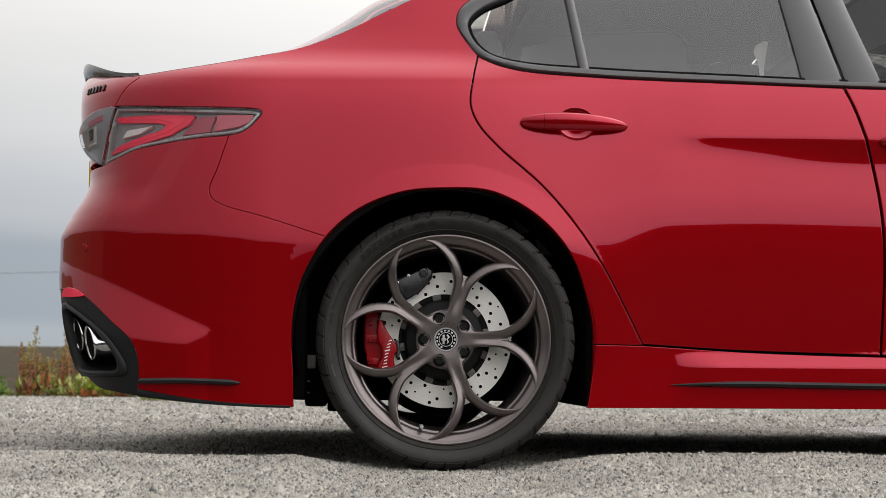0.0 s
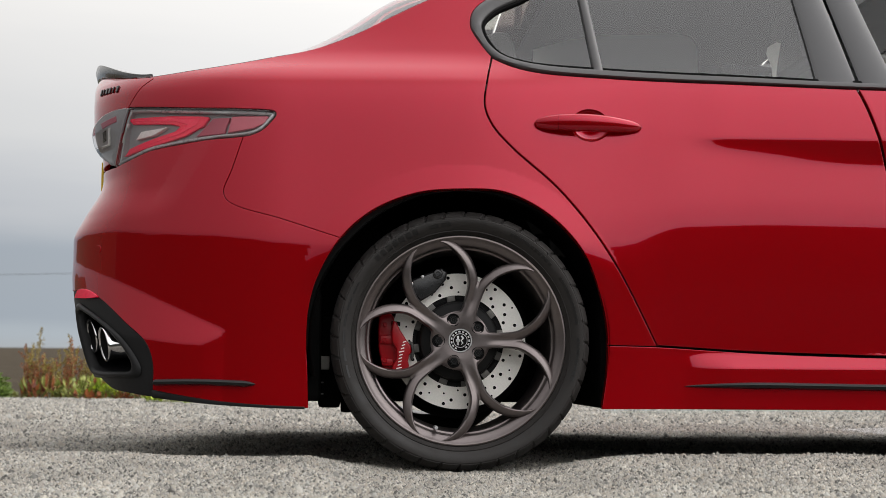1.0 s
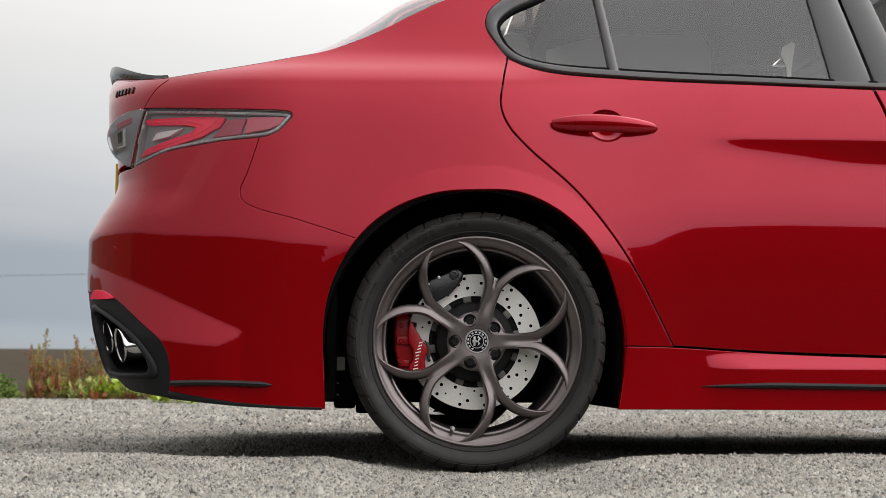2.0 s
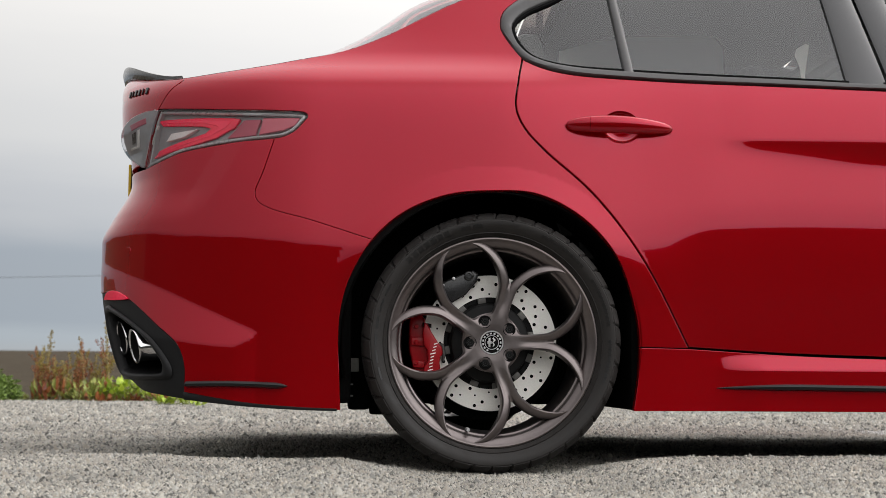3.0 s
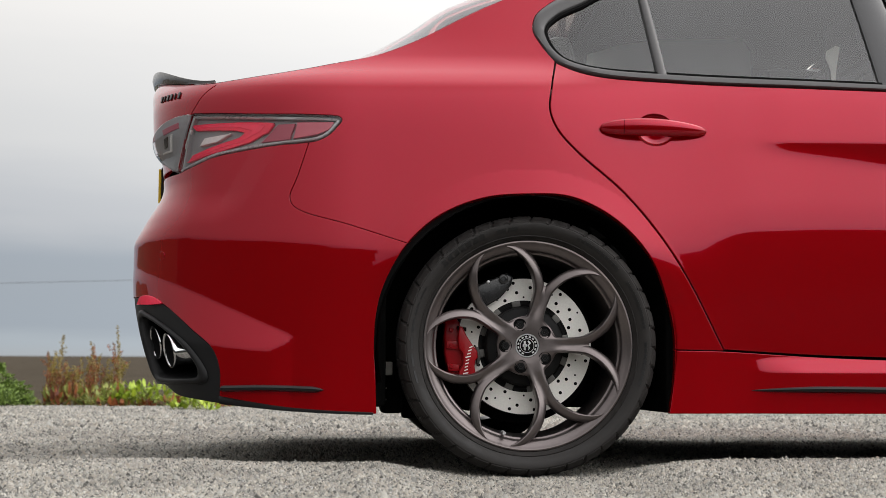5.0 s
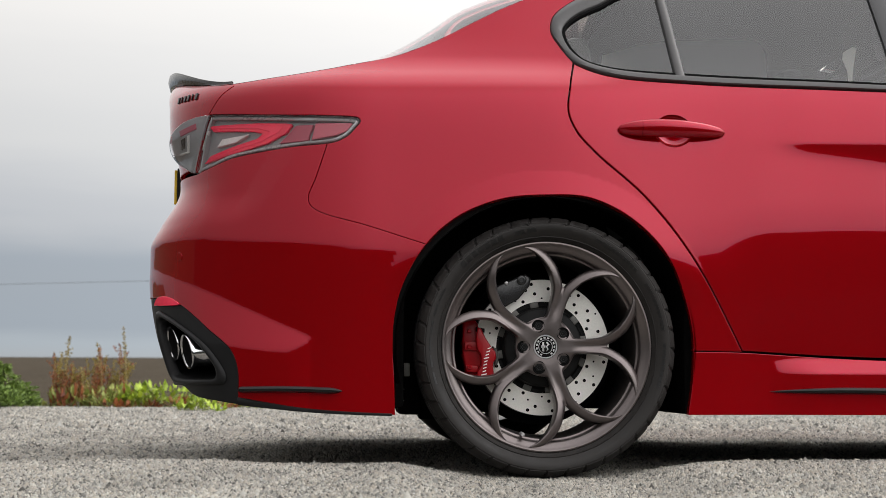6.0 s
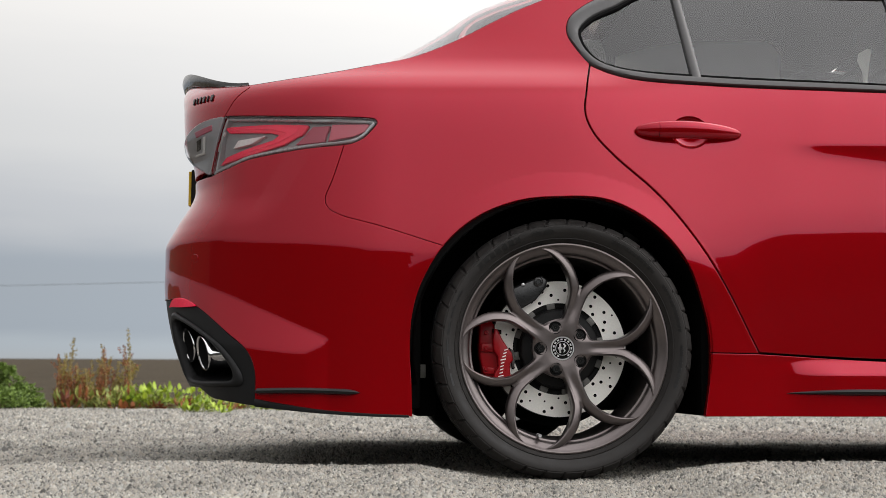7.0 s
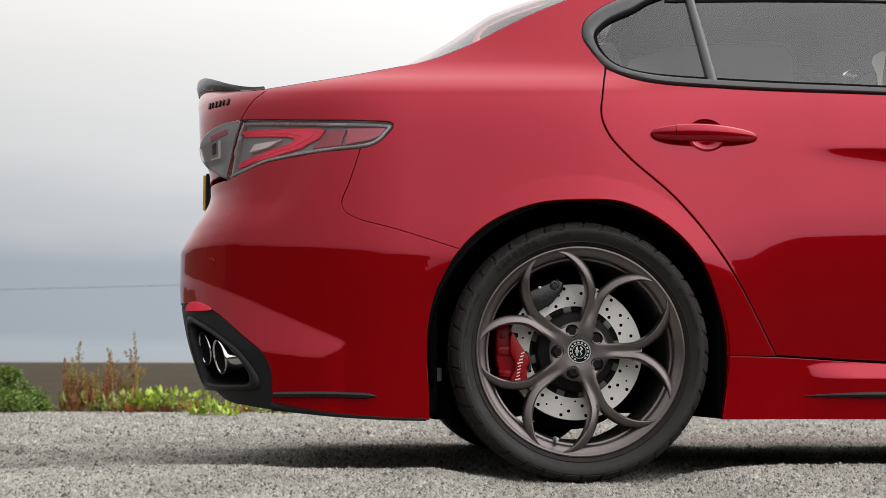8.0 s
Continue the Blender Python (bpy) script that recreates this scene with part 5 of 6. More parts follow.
    block("caliper_rib", [(-0.200, 0.012), (-0.172, 0.014), (-0.160, 0.004), (-0.170, -0.010), (-0.201, -0.008)], c, 0.096, 0.12, 0.003, CALIPER_RED, caliper)
    block("caliper_rib", [(-0.198, -0.046), (-0.166, -0.048), (-0.166, -0.066), (-0.195, -0.064)], c, 0.096, 0.12, 0.003, CALIPER_RED, caliper)
    block("bridge_pin", [(-0.172, 0.050), (-0.150, 0.046), (-0.150, 0.036), (-0.172, 0.038)], c, 0.086, 0.10, 0.002, SHADE_BLACK, caliper, "black retaining pin")
    for zz in (0.040, 0.0, -0.052):
        bx = -0.188
        grid_part("caliper_bolt", lathe([(0.006, 0.106), (0.006, 0.094), (0.004, 0.092), (0.001, 0.092)], (c[0] + bx, c[1], c[2] + zz), 12), CALIPER_RED, caliper, "", closed=True)
    for k in range(9):
        s = k / 8
        x0, z0 = -0.1475 + 0.009 * s * s - 0.004 * (1 - s), -0.072 + 0.066 * s
        tall = 0.0075 if k in (0, 5) else 0.0048
        block("caliper_mark", [(x0 - tall, z0 - 0.0006), (x0 - tall, z0 + 0.0022), (x0 + tall * 0.8, z0 + 0.0052), (x0 + tall * 0.8, z0 + 0.0024)], c, 0.0790, 0.0812, 0.0003, WHITE_MARK, caliper, "white stroke")
    block("brake_pad", [(-0.126, 0.000), (-0.116, -0.004), (-0.112, -0.03), (-0.116, -0.05), (-0.122, -0.045), (-0.120, -0.02)], c, 0.112, 0.125, 0.002, DISC_EDGE, caliper, "worn brake pad edge")
    second = block("parking_caliper", [(-0.128, 0.140), (-0.120, 0.155), (-0.045, 0.186), (-0.030, 0.176), (-0.034, 0.155), (-0.062, 0.122), (-0.098, 0.100), (-0.118, 0.118)], c, 0.098, 0.19, 0.006, GLOSS_BLACK, wheel, "black parking brake caliper")
    for bx, bz in ((-0.122, 0.144), (-0.094, 0.162)):
        grid_part("caliper_bolt", lathe([(0.0045, 0.100), (0.0045, 0.0945), (0.003, 0.0935), (0.0005, 0.0935)], (c[0] + bx, c[1], c[2] + bz), 12), SILVER, second, "bright bolt head", closed=True)
    grid_part("pivot_boss", lathe([(0.012, 0.10), (0.012, 0.092), (0.009, 0.090), (0.006, 0.090), (0.005, 0.094), (0.0005, 0.094)], (c[0] - 0.055, c[1], c[2] + 0.170), 20), GLOSS_BLACK, second, "", closed=True, sharp=40)
    vx, vz = polar(c[0], c[2], 0.2255, 254.5)
    valve = grid_part("valve", lathe([(0.0055, 0.070), (0.0055, 0.058), (0.0042, 0.056), (0.0042, 0.040), (0.0050, 0.039), (0.0050, 0.030), (0.0038, 0.028), (0.0005, 0.028)], (vx, c[1], vz), 14), SILVER, wheel, "small tyre valve with cap", closed=True)
    marks = [(112, 138, 7, 0.2835, 0.2985), (95, 107, 2, 0.286, 0.296), (40, 66, 11, 0.2865, 0.2955), (8, 33, 12, 0.2870, 0.2950), (-20, 2, 8, 0.287, 0.2945), (150, 200, 6, 0.289, 0.2945)]
    for d0, d1, count, r0, r1 in marks:
        step = (d1 - d0) / count
        for k in range(count):
            sidewall_mark(c, d0 + step * k + 0.12 * step, d0 + step * (k + 1) - 0.14 * step, r0, r1, wheel)
    return wheel


build_wheel(0.0, 0.0, True)
build_wheel(WHEELBASE, 0.0, False)


def mirrored_wheel(cx):
    """The far wheels: tyre, rim and disc turned to face outwards."""
    w = build_wheel(cx, 0.0, False)
    for ob in (w, *w.children):
        me = ob.data
        me.transform(ob.matrix_world)
        me.transform(Matrix.Translation((0, 2 * YC, 0)) @ Matrix.Diagonal((1, -1, 1, 1)))
        me.transform(ob.matrix_world.inverted())
        me.flip_normals()


mirrored_wheel(0.0)
mirrored_wheel(WHEELBASE)

# ---- ground ----
def ground_material():
    m, nt, b = nodes_of("gravel_and_field")
    link = nt.links.new
    coord = nt.nodes.new("ShaderNodeTexCoord")
    cell, fine, big = nt.nodes.new("ShaderNodeTexVoronoi"), nt.nodes.new("ShaderNodeTexNoise"), nt.nodes.new("ShaderNodeTexNoise")
    cell.inputs["Scale"].default_value = 130
    fine.inputs["Scale"].default_value, fine.inputs["Detail"].default_value = 60, 6
    big.inputs["Scale"].default_value, big.inputs["Detail"].default_value = 1.2, 5
    for n in (cell, fine, big):
        link(coord.outputs["Object"], n.inputs["Vector"])
    stones = nt.nodes.new("ShaderNodeValToRGB")
    r = stones.color_ramp
    for e, (p, c) in zip((r.elements[0], r.elements[1], r.elements.new(0.5)), ((0.2, (0.073, 0.070, 0.061)), (0.85, (0.329, 0.314, 0.281)), (0.5, (0.207, 0.196, 0.174)))):
        e.position, e.color = p, (*c, 1)
    cut_col = nt.nodes.new("ShaderNodeSeparateColor")
    link(cell.outputs["Color"], cut_col.inputs[0])
    add = nt.nodes.new("ShaderNodeMath")
    add.operation = "MULTIPLY_ADD"
    add.inputs[1].default_value = 0.5
    link(cut_col.outputs[0], add.inputs[0])
    half = nt.nodes.new("ShaderNodeMath")
    half.operation = "MULTIPLY"
    half.inputs[1].default_value = 0.5
    link(fine.outputs["Fac"], half.inputs[0])
    link(half.outputs[0], add.inputs[2])
    link(add.outputs[0], stones.inputs[0])
    soil = nt.nodes.new("ShaderNodeValToRGB")
    r = soil.color_ramp
    r.elements[0].position, r.elements[0].color = 0.35, (0.038, 0.029, 0.018, 1)
    r.elements[1].position, r.elements[1].color = 0.7, (0.068, 0.053, 0.034, 1)
    link(big.outputs["Fac"], soil.inputs[0])
    cut = nt.nodes.new("ShaderNodeSeparateXYZ")
    link(coord.outputs["Object"], cut.inputs[0])
    sway = nt.nodes.new("ShaderNodeMath")
    sway.operation = "MULTIPLY_ADD"
    sway.inputs[1].default_value = 1.2
    link(big.outputs["Fac"], sway.inputs[0])
    link(cut.outputs["Y"], sway.inputs[2])
    edge = nt.nodes.new("ShaderNodeMapRange")
    edge.inputs["From Min"].default_value, edge.inputs["From Max"].default_value = 8.9, 9.6
    link(sway.outputs[0], edge.inputs["Value"])
    mix = nt.nodes.new("ShaderNodeMix")
    mix.data_type = "RGBA"
    link(edge.outputs[0], mix.inputs["Factor"])
    link(stones.outputs[0], mix.inputs["A"])
    link(soil.outputs[0], mix.inputs["B"])
    lot = nt.nodes.new("ShaderNodeMapRange")
    lot.inputs["From Min"].default_value, lot.inputs["From Max"].default_value = -0.85, -0.55
    link(sway.outputs[0], lot.inputs["Value"])
    # unseen ground outside the lot, coloured very dark to darken the paint's reflections
    unseen_dark = nt.nodes.new("ShaderNodeValToRGB")
    r = unseen_dark.color_ramp
    r.elements[0].position, r.elements[0].color = 0.3, (0.011, 0.012, 0.009, 1)
    r.elements[1].position, r.elements[1].color = 0.75, (0.022, 0.023, 0.017, 1)
    link(fine.outputs["Fac"], unseen_dark.inputs[0])
    whole = nt.nodes.new("ShaderNodeMix")
    whole.data_type = "RGBA"
    side = nt.nodes.new("ShaderNodeMapRange")
    side.inputs["From Min"].default_value, side.inputs["From Max"].default_value = -5.6, -4.7
    slant = nt.nodes.new("ShaderNodeMath")
    slant.operation = "MULTIPLY_ADD"
    slant.inputs[1].default_value = 0.04
    link(cut.outputs["Y"], slant.inputs[0])
    link(cut.outputs["X"], slant.inputs[2])
    link(slant.outputs[0], side.inputs["Value"])
    both = nt.nodes.new("ShaderNodeMath")
    both.operation = "MULTIPLY"
    link(lot.outputs[0], both.inputs[0])
    link(side.outputs[0], both.inputs[1])
    beyond = nt.nodes.new("ShaderNodeMath")
    beyond.operation = "MAXIMUM"
    link(both.outputs[0], beyond.inputs[0])
    link(edge.outputs[0], beyond.inputs[1])
    link(beyond.outputs[0], whole.inputs["Factor"])
    link(unseen_dark.outputs[0], whole.inputs["A"])
    link(mix.outputs["Result"], whole.inputs["B"])
    link(whole.outputs["Result"], b.inputs["Base Color"])
    b.inputs["Roughness"].default_value = 0.95
    b.inputs["Specular IOR Level"].default_value = 0.08
    relief = nt.nodes.new("ShaderNodeBump")
    relief.inputs["Distance"].default_value = 0.004
    relief.inputs["Strength"].default_value = 0.9
    link(add.outputs[0], relief.inputs["Height"])
    link(relief.outputs[0], b.inputs["Normal"])
    return m


def bumps(x, y):
    """Unevenness of the lot: a low bank beside the wheel track, another past the car, and shallow waves."""
    x, y = np.asarray(x, float), np.asarray(y, float)
    track = ramp(np.abs(x), 0.12, 0.42) * ramp(np.abs(x - WHEELBASE), 0.12, 0.42)
    along = 1.0 + 0.06 * np.sin(3.1 * x + 0.8) + 0.10 * np.sin(7.3 * x + 2.0)
    bank = 0.045 * along * track * ramp(y, -1.1, -0.12) * ramp(0.34 - y, 0.0, 0.40) * ramp(x, -2.4, -1.0)
    beyond = 0.018 * (1 + 0.25 * np.sin(2.3 * x + 1.2) + 0.15 * np.sin(5.9 * x)) * ramp(y, 1.35, 1.95) * ramp(6.0 - y, 0.0, 3.0)
    calm = ramp(np.hypot(x, (y - 0.14) * 1.2), 0.22, 0.45)
    waves = 0.0035 * np.sin(4.1 * x + 1.7 * y) * np.sin(3.7 * y + 0.4 - 0.8 * x) + 0.0022 * np.sin(11 * x + 5 * y) * np.sin(9 * y - 3 * x + 1) + 0.0014 * np.sin(23 * x - 7 * y + 2) * np.sin(19 * y + 6 * x)
    far = 0.006 * np.sin(2.1 * x + 0.7 * y) * np.sin(1.7 * y + 0.4) * ramp(y, 1.8, 3.0)
    return (bank + beyond + waves * calm + far) * ramp(8.6 - y, 0.0, 1.0) * ramp(y, -2.5, -1.2) * ramp(4.5 - x, 0.0, 1.5) * ramp(x, -6.0, -4.5)


def ground_height(x, y):
    """Flat gravel, then a field that rises gently and levels out."""
    x, y = np.asarray(x, float), np.asarray(y, float)
    rise = 0.0152 * np.maximum(y - 14, 0)
    far = np.minimum(rise, 5.0) - 0.02 * np.maximum(y - 345, 0)
    # an added, unseen dark ridge behind the camera and along the tail darkens reflections
    r, az = np.hypot(x, y), np.degrees(np.arctan2(x, y)) % 360
    crest = 14.5 + 2.2 * np.sin(az * 0.09) + 1.2 * np.sin(az * 0.31 + 1) + 0.6 * np.sin(az * 0.83)
    ridge = crest * ramp(r, 60, 150) * ramp(az, 45, 75) * ramp(az, 338, 322)
    return np.maximum(far, -12.0) * (1 - ramp(ridge, 0, 3)) - 0.10 * ramp(y, 8.4, 10.5) + ridge + bumps(x, y)



GROUND = ground_material()


def build_ground():
    def steps(reach):
        near = np.arange(-6, 14.01, 0.25)
        far = 14 * 1.09 ** np.arange(1, 70)
        return np.concatenate((-(far[far < reach][::-1]) + 8, near, far[far < reach]))
    xs = np.union1d(steps(3000), np.arange(-3.0, 2.2, 0.04))
    ys = np.union1d(steps(3000), np.concatenate((np.arange(-1.4, 2.6, 0.04), np.arange(2.6, 8.6, 0.1))))
    gx, gy = np.meshgrid(xs, ys)
    gz = ground_height(gx, gy)
    rows = np.stack([gx, gy, gz], -1)
    return tagged(grid_part("ground", rows, GROUND, None, sharp=180), label="pale grey gravel lot before a brown ploughed field", category="ground", kind="structure")


build_ground()


# ---- gravel stones ----
def stone_material():
    m, nt, b = nodes_of("gravel_stone")
    link = nt.links.new
    geo, coord = nt.nodes.new("ShaderNodeNewGeometry"), nt.nodes.new("ShaderNodeTexCoord")
    pick = nt.nodes.new("ShaderNodeValToRGB")
    r = pick.color_ramp
    stops = [(0.0, (0.050, 0.047, 0.041)), (0.12, (0.120, 0.117, 0.105)), (0.26, (0.210, 0.206, 0.187)), (0.40, (0.290, 0.258, 0.210)), (0.55, (0.250, 0.244, 0.219)), (0.72, (0.335, 0.308, 0.258)), (0.86, (0.320, 0.318, 0.290)), (1.0, (0.460, 0.425, 0.360))]
    while len(r.elements) < len(stops):
        r.elements.new(0.5)
    for el, (p, c) in zip(r.elements, stops):
        el.position, el.color = p, (*c, 1)
    grain = nt.nodes.new("ShaderNodeTexNoise")
    grain.inputs["Scale"].default_value, grain.inputs["Detail"].default_value = 500, 3
    link(coord.outputs["Object"], grain.inputs["Vector"])
    mott = nt.nodes.new("ShaderNodeMapRange")
    mott.inputs["To Min"].default_value, mott.inputs["To Max"].default_value = 0.78, 1.22
    link(grain.outputs["Fac"], mott.inputs["Value"])
    tint = nt.nodes.new("ShaderNodeVectorMath")
    tint.operation = "SCALE"
    link(geo.outputs["Random Per Island"], pick.inputs[0])
    link(pick.outputs[0], tint.inputs[0])
    patch = nt.nodes.new("ShaderNodeTexNoise")
    patch.inputs["Scale"].default_value, patch.inputs["Detail"].default_value = 3.5, 4
    link(coord.outputs["Object"], patch.inputs["Vector"])
    worn = nt.nodes.new("ShaderNodeMapRange")
    worn.inputs["From Min"].default_value, worn.inputs["From Max"].default_value = 0.3, 0.7
    worn.inputs["To Min"].default_value, worn.inputs["To Max"].default_value = 0.80, 1.24
    link(patch.outputs["Fac"], worn.inputs["Value"])
    scale = nt.nodes.new("ShaderNodeMath")
    scale.operation = "MULTIPLY"
    link(mott.outputs[0], scale.inputs[0])
    link(worn.outputs[0], scale.inputs[1])
    link(scale.outputs[0], tint.inputs["Scale"])
    link(tint.outputs[0], b.inputs["Base Color"])
    b.inputs["Roughness"].default_value = 0.85
    return m


STONE = stone_material()


def gravel(name, x0, x1, y0, y1, pitch, size, seed, label):
    """Loose stones strewn over a stretch of the lot, pressed a little into it."""
    rng = np.random.default_rng(seed)
    nx, ny = int((x1 - x0) / pitch), int((y1 - y0) / pitch)
    gx, gy = np.meshgrid(np.arange(nx), np.arange(ny))
    x = x0 + (gx.ravel() + rng.uniform(0, 1, nx * ny)) * pitch
    y = y0 + (gy.ravel() + rng.uniform(0, 1, nx * ny)) * pitch
    keep = np.hypot(x - 0.0, np.maximum(0, np.abs(y - 0.145) - 0.12)) > 0.03
    keep &= x + 0.306 * y > -2.5
    x, y = x[keep], y[keep]
    n = len(x)
    s = size * np.exp(rng.normal(0, 0.32, n))
    base = np.array([(1, 0, 0), (0, 1, 0), (-1, 0, 0), (0, -1, 0), (0.1, 0.1, 0.85), (-0.3, 0.2, 0.6), (0.35, -0.35, 0.55)], float)
    faces = np.array([(0, 1, 4), (1, 5, 4), (1, 2, 5), (2, 3, 5), (3, 6, 5), (5, 6, 4), (3, 0, 6), (0, 4, 6)])
    v = base[None] * (1 + rng.uniform(-0.35, 0.35, (n, 7, 3)))
    v[:, :, 2] = base[None, :, 2] * rng.uniform(0.7, 1.3, (n, 7)) + rng.uniform(-0.12, 0.12, (n, 7))
    a = rng.uniform(0, 2 * math.pi, n)
    c, d = np.cos(a)[:, None], np.sin(a)[:, None]
    wide = rng.uniform(0.75, 1.25, n)[:, None]
    px, py = v[..., 0] * wide, v[..., 1] / wide
    out = np.stack([x[:, None] + (px * c - py * d) * s[:, None] * 0.5, y[:, None] + (px * d + py * c) * s[:, None] * 0.5, (v[..., 2] * 0.62 - 0.02) * s[:, None] + 0.001], -1).reshape(-1, 3)
    out[:, 2] += bumps(out[:, 0], out[:, 1])
    f = (faces[None] + 7 * np.arange(n)[:, None, None]).reshape(-1, 3)
    me = bpy.data.meshes.new(name)
    me.vertices.add(len(out))
    me.vertices.foreach_set("co", out.ravel())
    me.loops.add(f.size)
    me.loops.foreach_set("vertex_index", f.ravel().astype(np.int32))
    me.polygons.add(len(f))
    me.polygons.foreach_set("loop_start", np.arange(0, f.size, 3, dtype=np.int32))
    me.materials.append(STONE)
    me.update(calc_edges=True)
    me.validate()
    return tagged(new(name, me), label=label, category="gravel", kind="stuff")


gravel("gravel", -1.95, 1.25, -1.15, 0.55, 0.0067, 0.0066, 3, "pale grey angular loose gravel stones")
gravel("gravel", -2.6, 1.8, 0.55, 2.6, 0.0116, 0.0096, 4, "pale grey angular loose gravel stones")
gravel("gravel", -4.3, 3.5, 2.6, 8.6, 0.0225, 0.0145, 5, "pale grey loose gravel towards the verge")

# ---- verge plants ----
def leaf_material(name, low, high, trans=0.25):
    m, nt, b = nodes_of(name)
    link = nt.links.new
    geo, coord = nt.nodes.new("ShaderNodeNewGeometry"), nt.nodes.new("ShaderNodeTexCoord")
    pick = nt.nodes.new("ShaderNodeMix")
    pick.data_type = "RGBA"
    pick.inputs["A"].default_value, pick.inputs["B"].default_value = (*low, 1), (*high, 1)
    link(geo.outputs["Random Per Island"], pick.inputs["Factor"])
    vein = nt.nodes.new("ShaderNodeTexNoise")
    vein.inputs["Scale"].default_value = 90
    link(coord.outputs["Object"], vein.inputs["Vector"])
    level = nt.nodes.new("ShaderNodeMapRange")
    level.inputs["To Min"].default_value, level.inputs["To Max"].default_value = 0.75, 1.25
    link(vein.outputs["Fac"], level.inputs["Value"])
    tint = nt.nodes.new("ShaderNodeVectorMath")
    tint.operation = "SCALE"
    link(pick.outputs["Result"], tint.inputs[0])
    link(level.outputs[0], tint.inputs["Scale"])
    link(tint.outputs[0], b.inputs["Base Color"])
    b.inputs["Roughness"].default_value = 0.55
    return m


BUSH_GREEN = leaf_material("bush_leaf", (0.07, 0.12, 0.018), (0.22, 0.32, 0.06))
LEAF_GREEN = leaf_material("broad_leaf", (0.13, 0.22, 0.012), (0.42, 0.54, 0.035))
DRY_RED = leaf_material("dry_dock_seed", (0.12, 0.028, 0.012), (0.40, 0.13, 0.035))
DRY_TAN = leaf_material("dry_stem", (0.22, 0.16, 0.07), (0.45, 0.37, 0.18))
OLIVE_DRY = leaf_material("olive_seed", (0.16, 0.11, 0.02), (0.36, 0.28, 0.05))
OLIVE = leaf_material("olive_leaf", (0.14, 0.17, 0.035), (0.36, 0.38, 0.09))


def leaf(verts, faces, at, along, side, length, width, bend=0.25):
    """A pointed leaf of six faces, folded along its rib."""
    i = len(verts)
    along, side = along.normalized(), side.normalized()
    up = along.cross(side)
    for t, w in ((0.0, 0.08), (0.35, 0.5), (0.7, 0.42)):
        p = at + along * (length * t) - up * (bend * length * t * t)
        verts.extend([p - side * (width * w) + up * (0.12 * width), p.copy(), p + side * (width * w) + up * (0.12 * width)])
    verts.append(at + along * length - up * (bend * length))
    for r in (0, 3):
        faces.extend([(i + r, i + r + 1, i + r + 4, i + r + 3), (i + r + 1, i + r + 2, i + r + 5, i + r + 4)])
    faces.extend([(i + 6, i + 7, i + 9), (i + 7, i + 8, i + 9)])


def any_way(rng, flat=1.0):
    a = rng.uniform(0, 2 * math.pi)
    return Vector((math.cos(a), math.sin(a), rng.uniform(-0.4, 0.9) * flat))


def stem(verts, faces, points, r0, r1):
    k = 5
    start = len(verts)
    for j, p in enumerate(points):
        r = r0 + (r1 - r0) * j / (len(points) - 1)
        for q in range(k):
            a = 2 * math.pi * q / k
            verts.append(Vector(p) + Vector((r * math.cos(a), r * math.sin(a), 0)))
    for j in range(len(points) - 1):
        for q in range(k):
            a, b = start + j * k + q, start + j * k + (q + 1) % k
            faces.append((a, b, b + k, a + k))


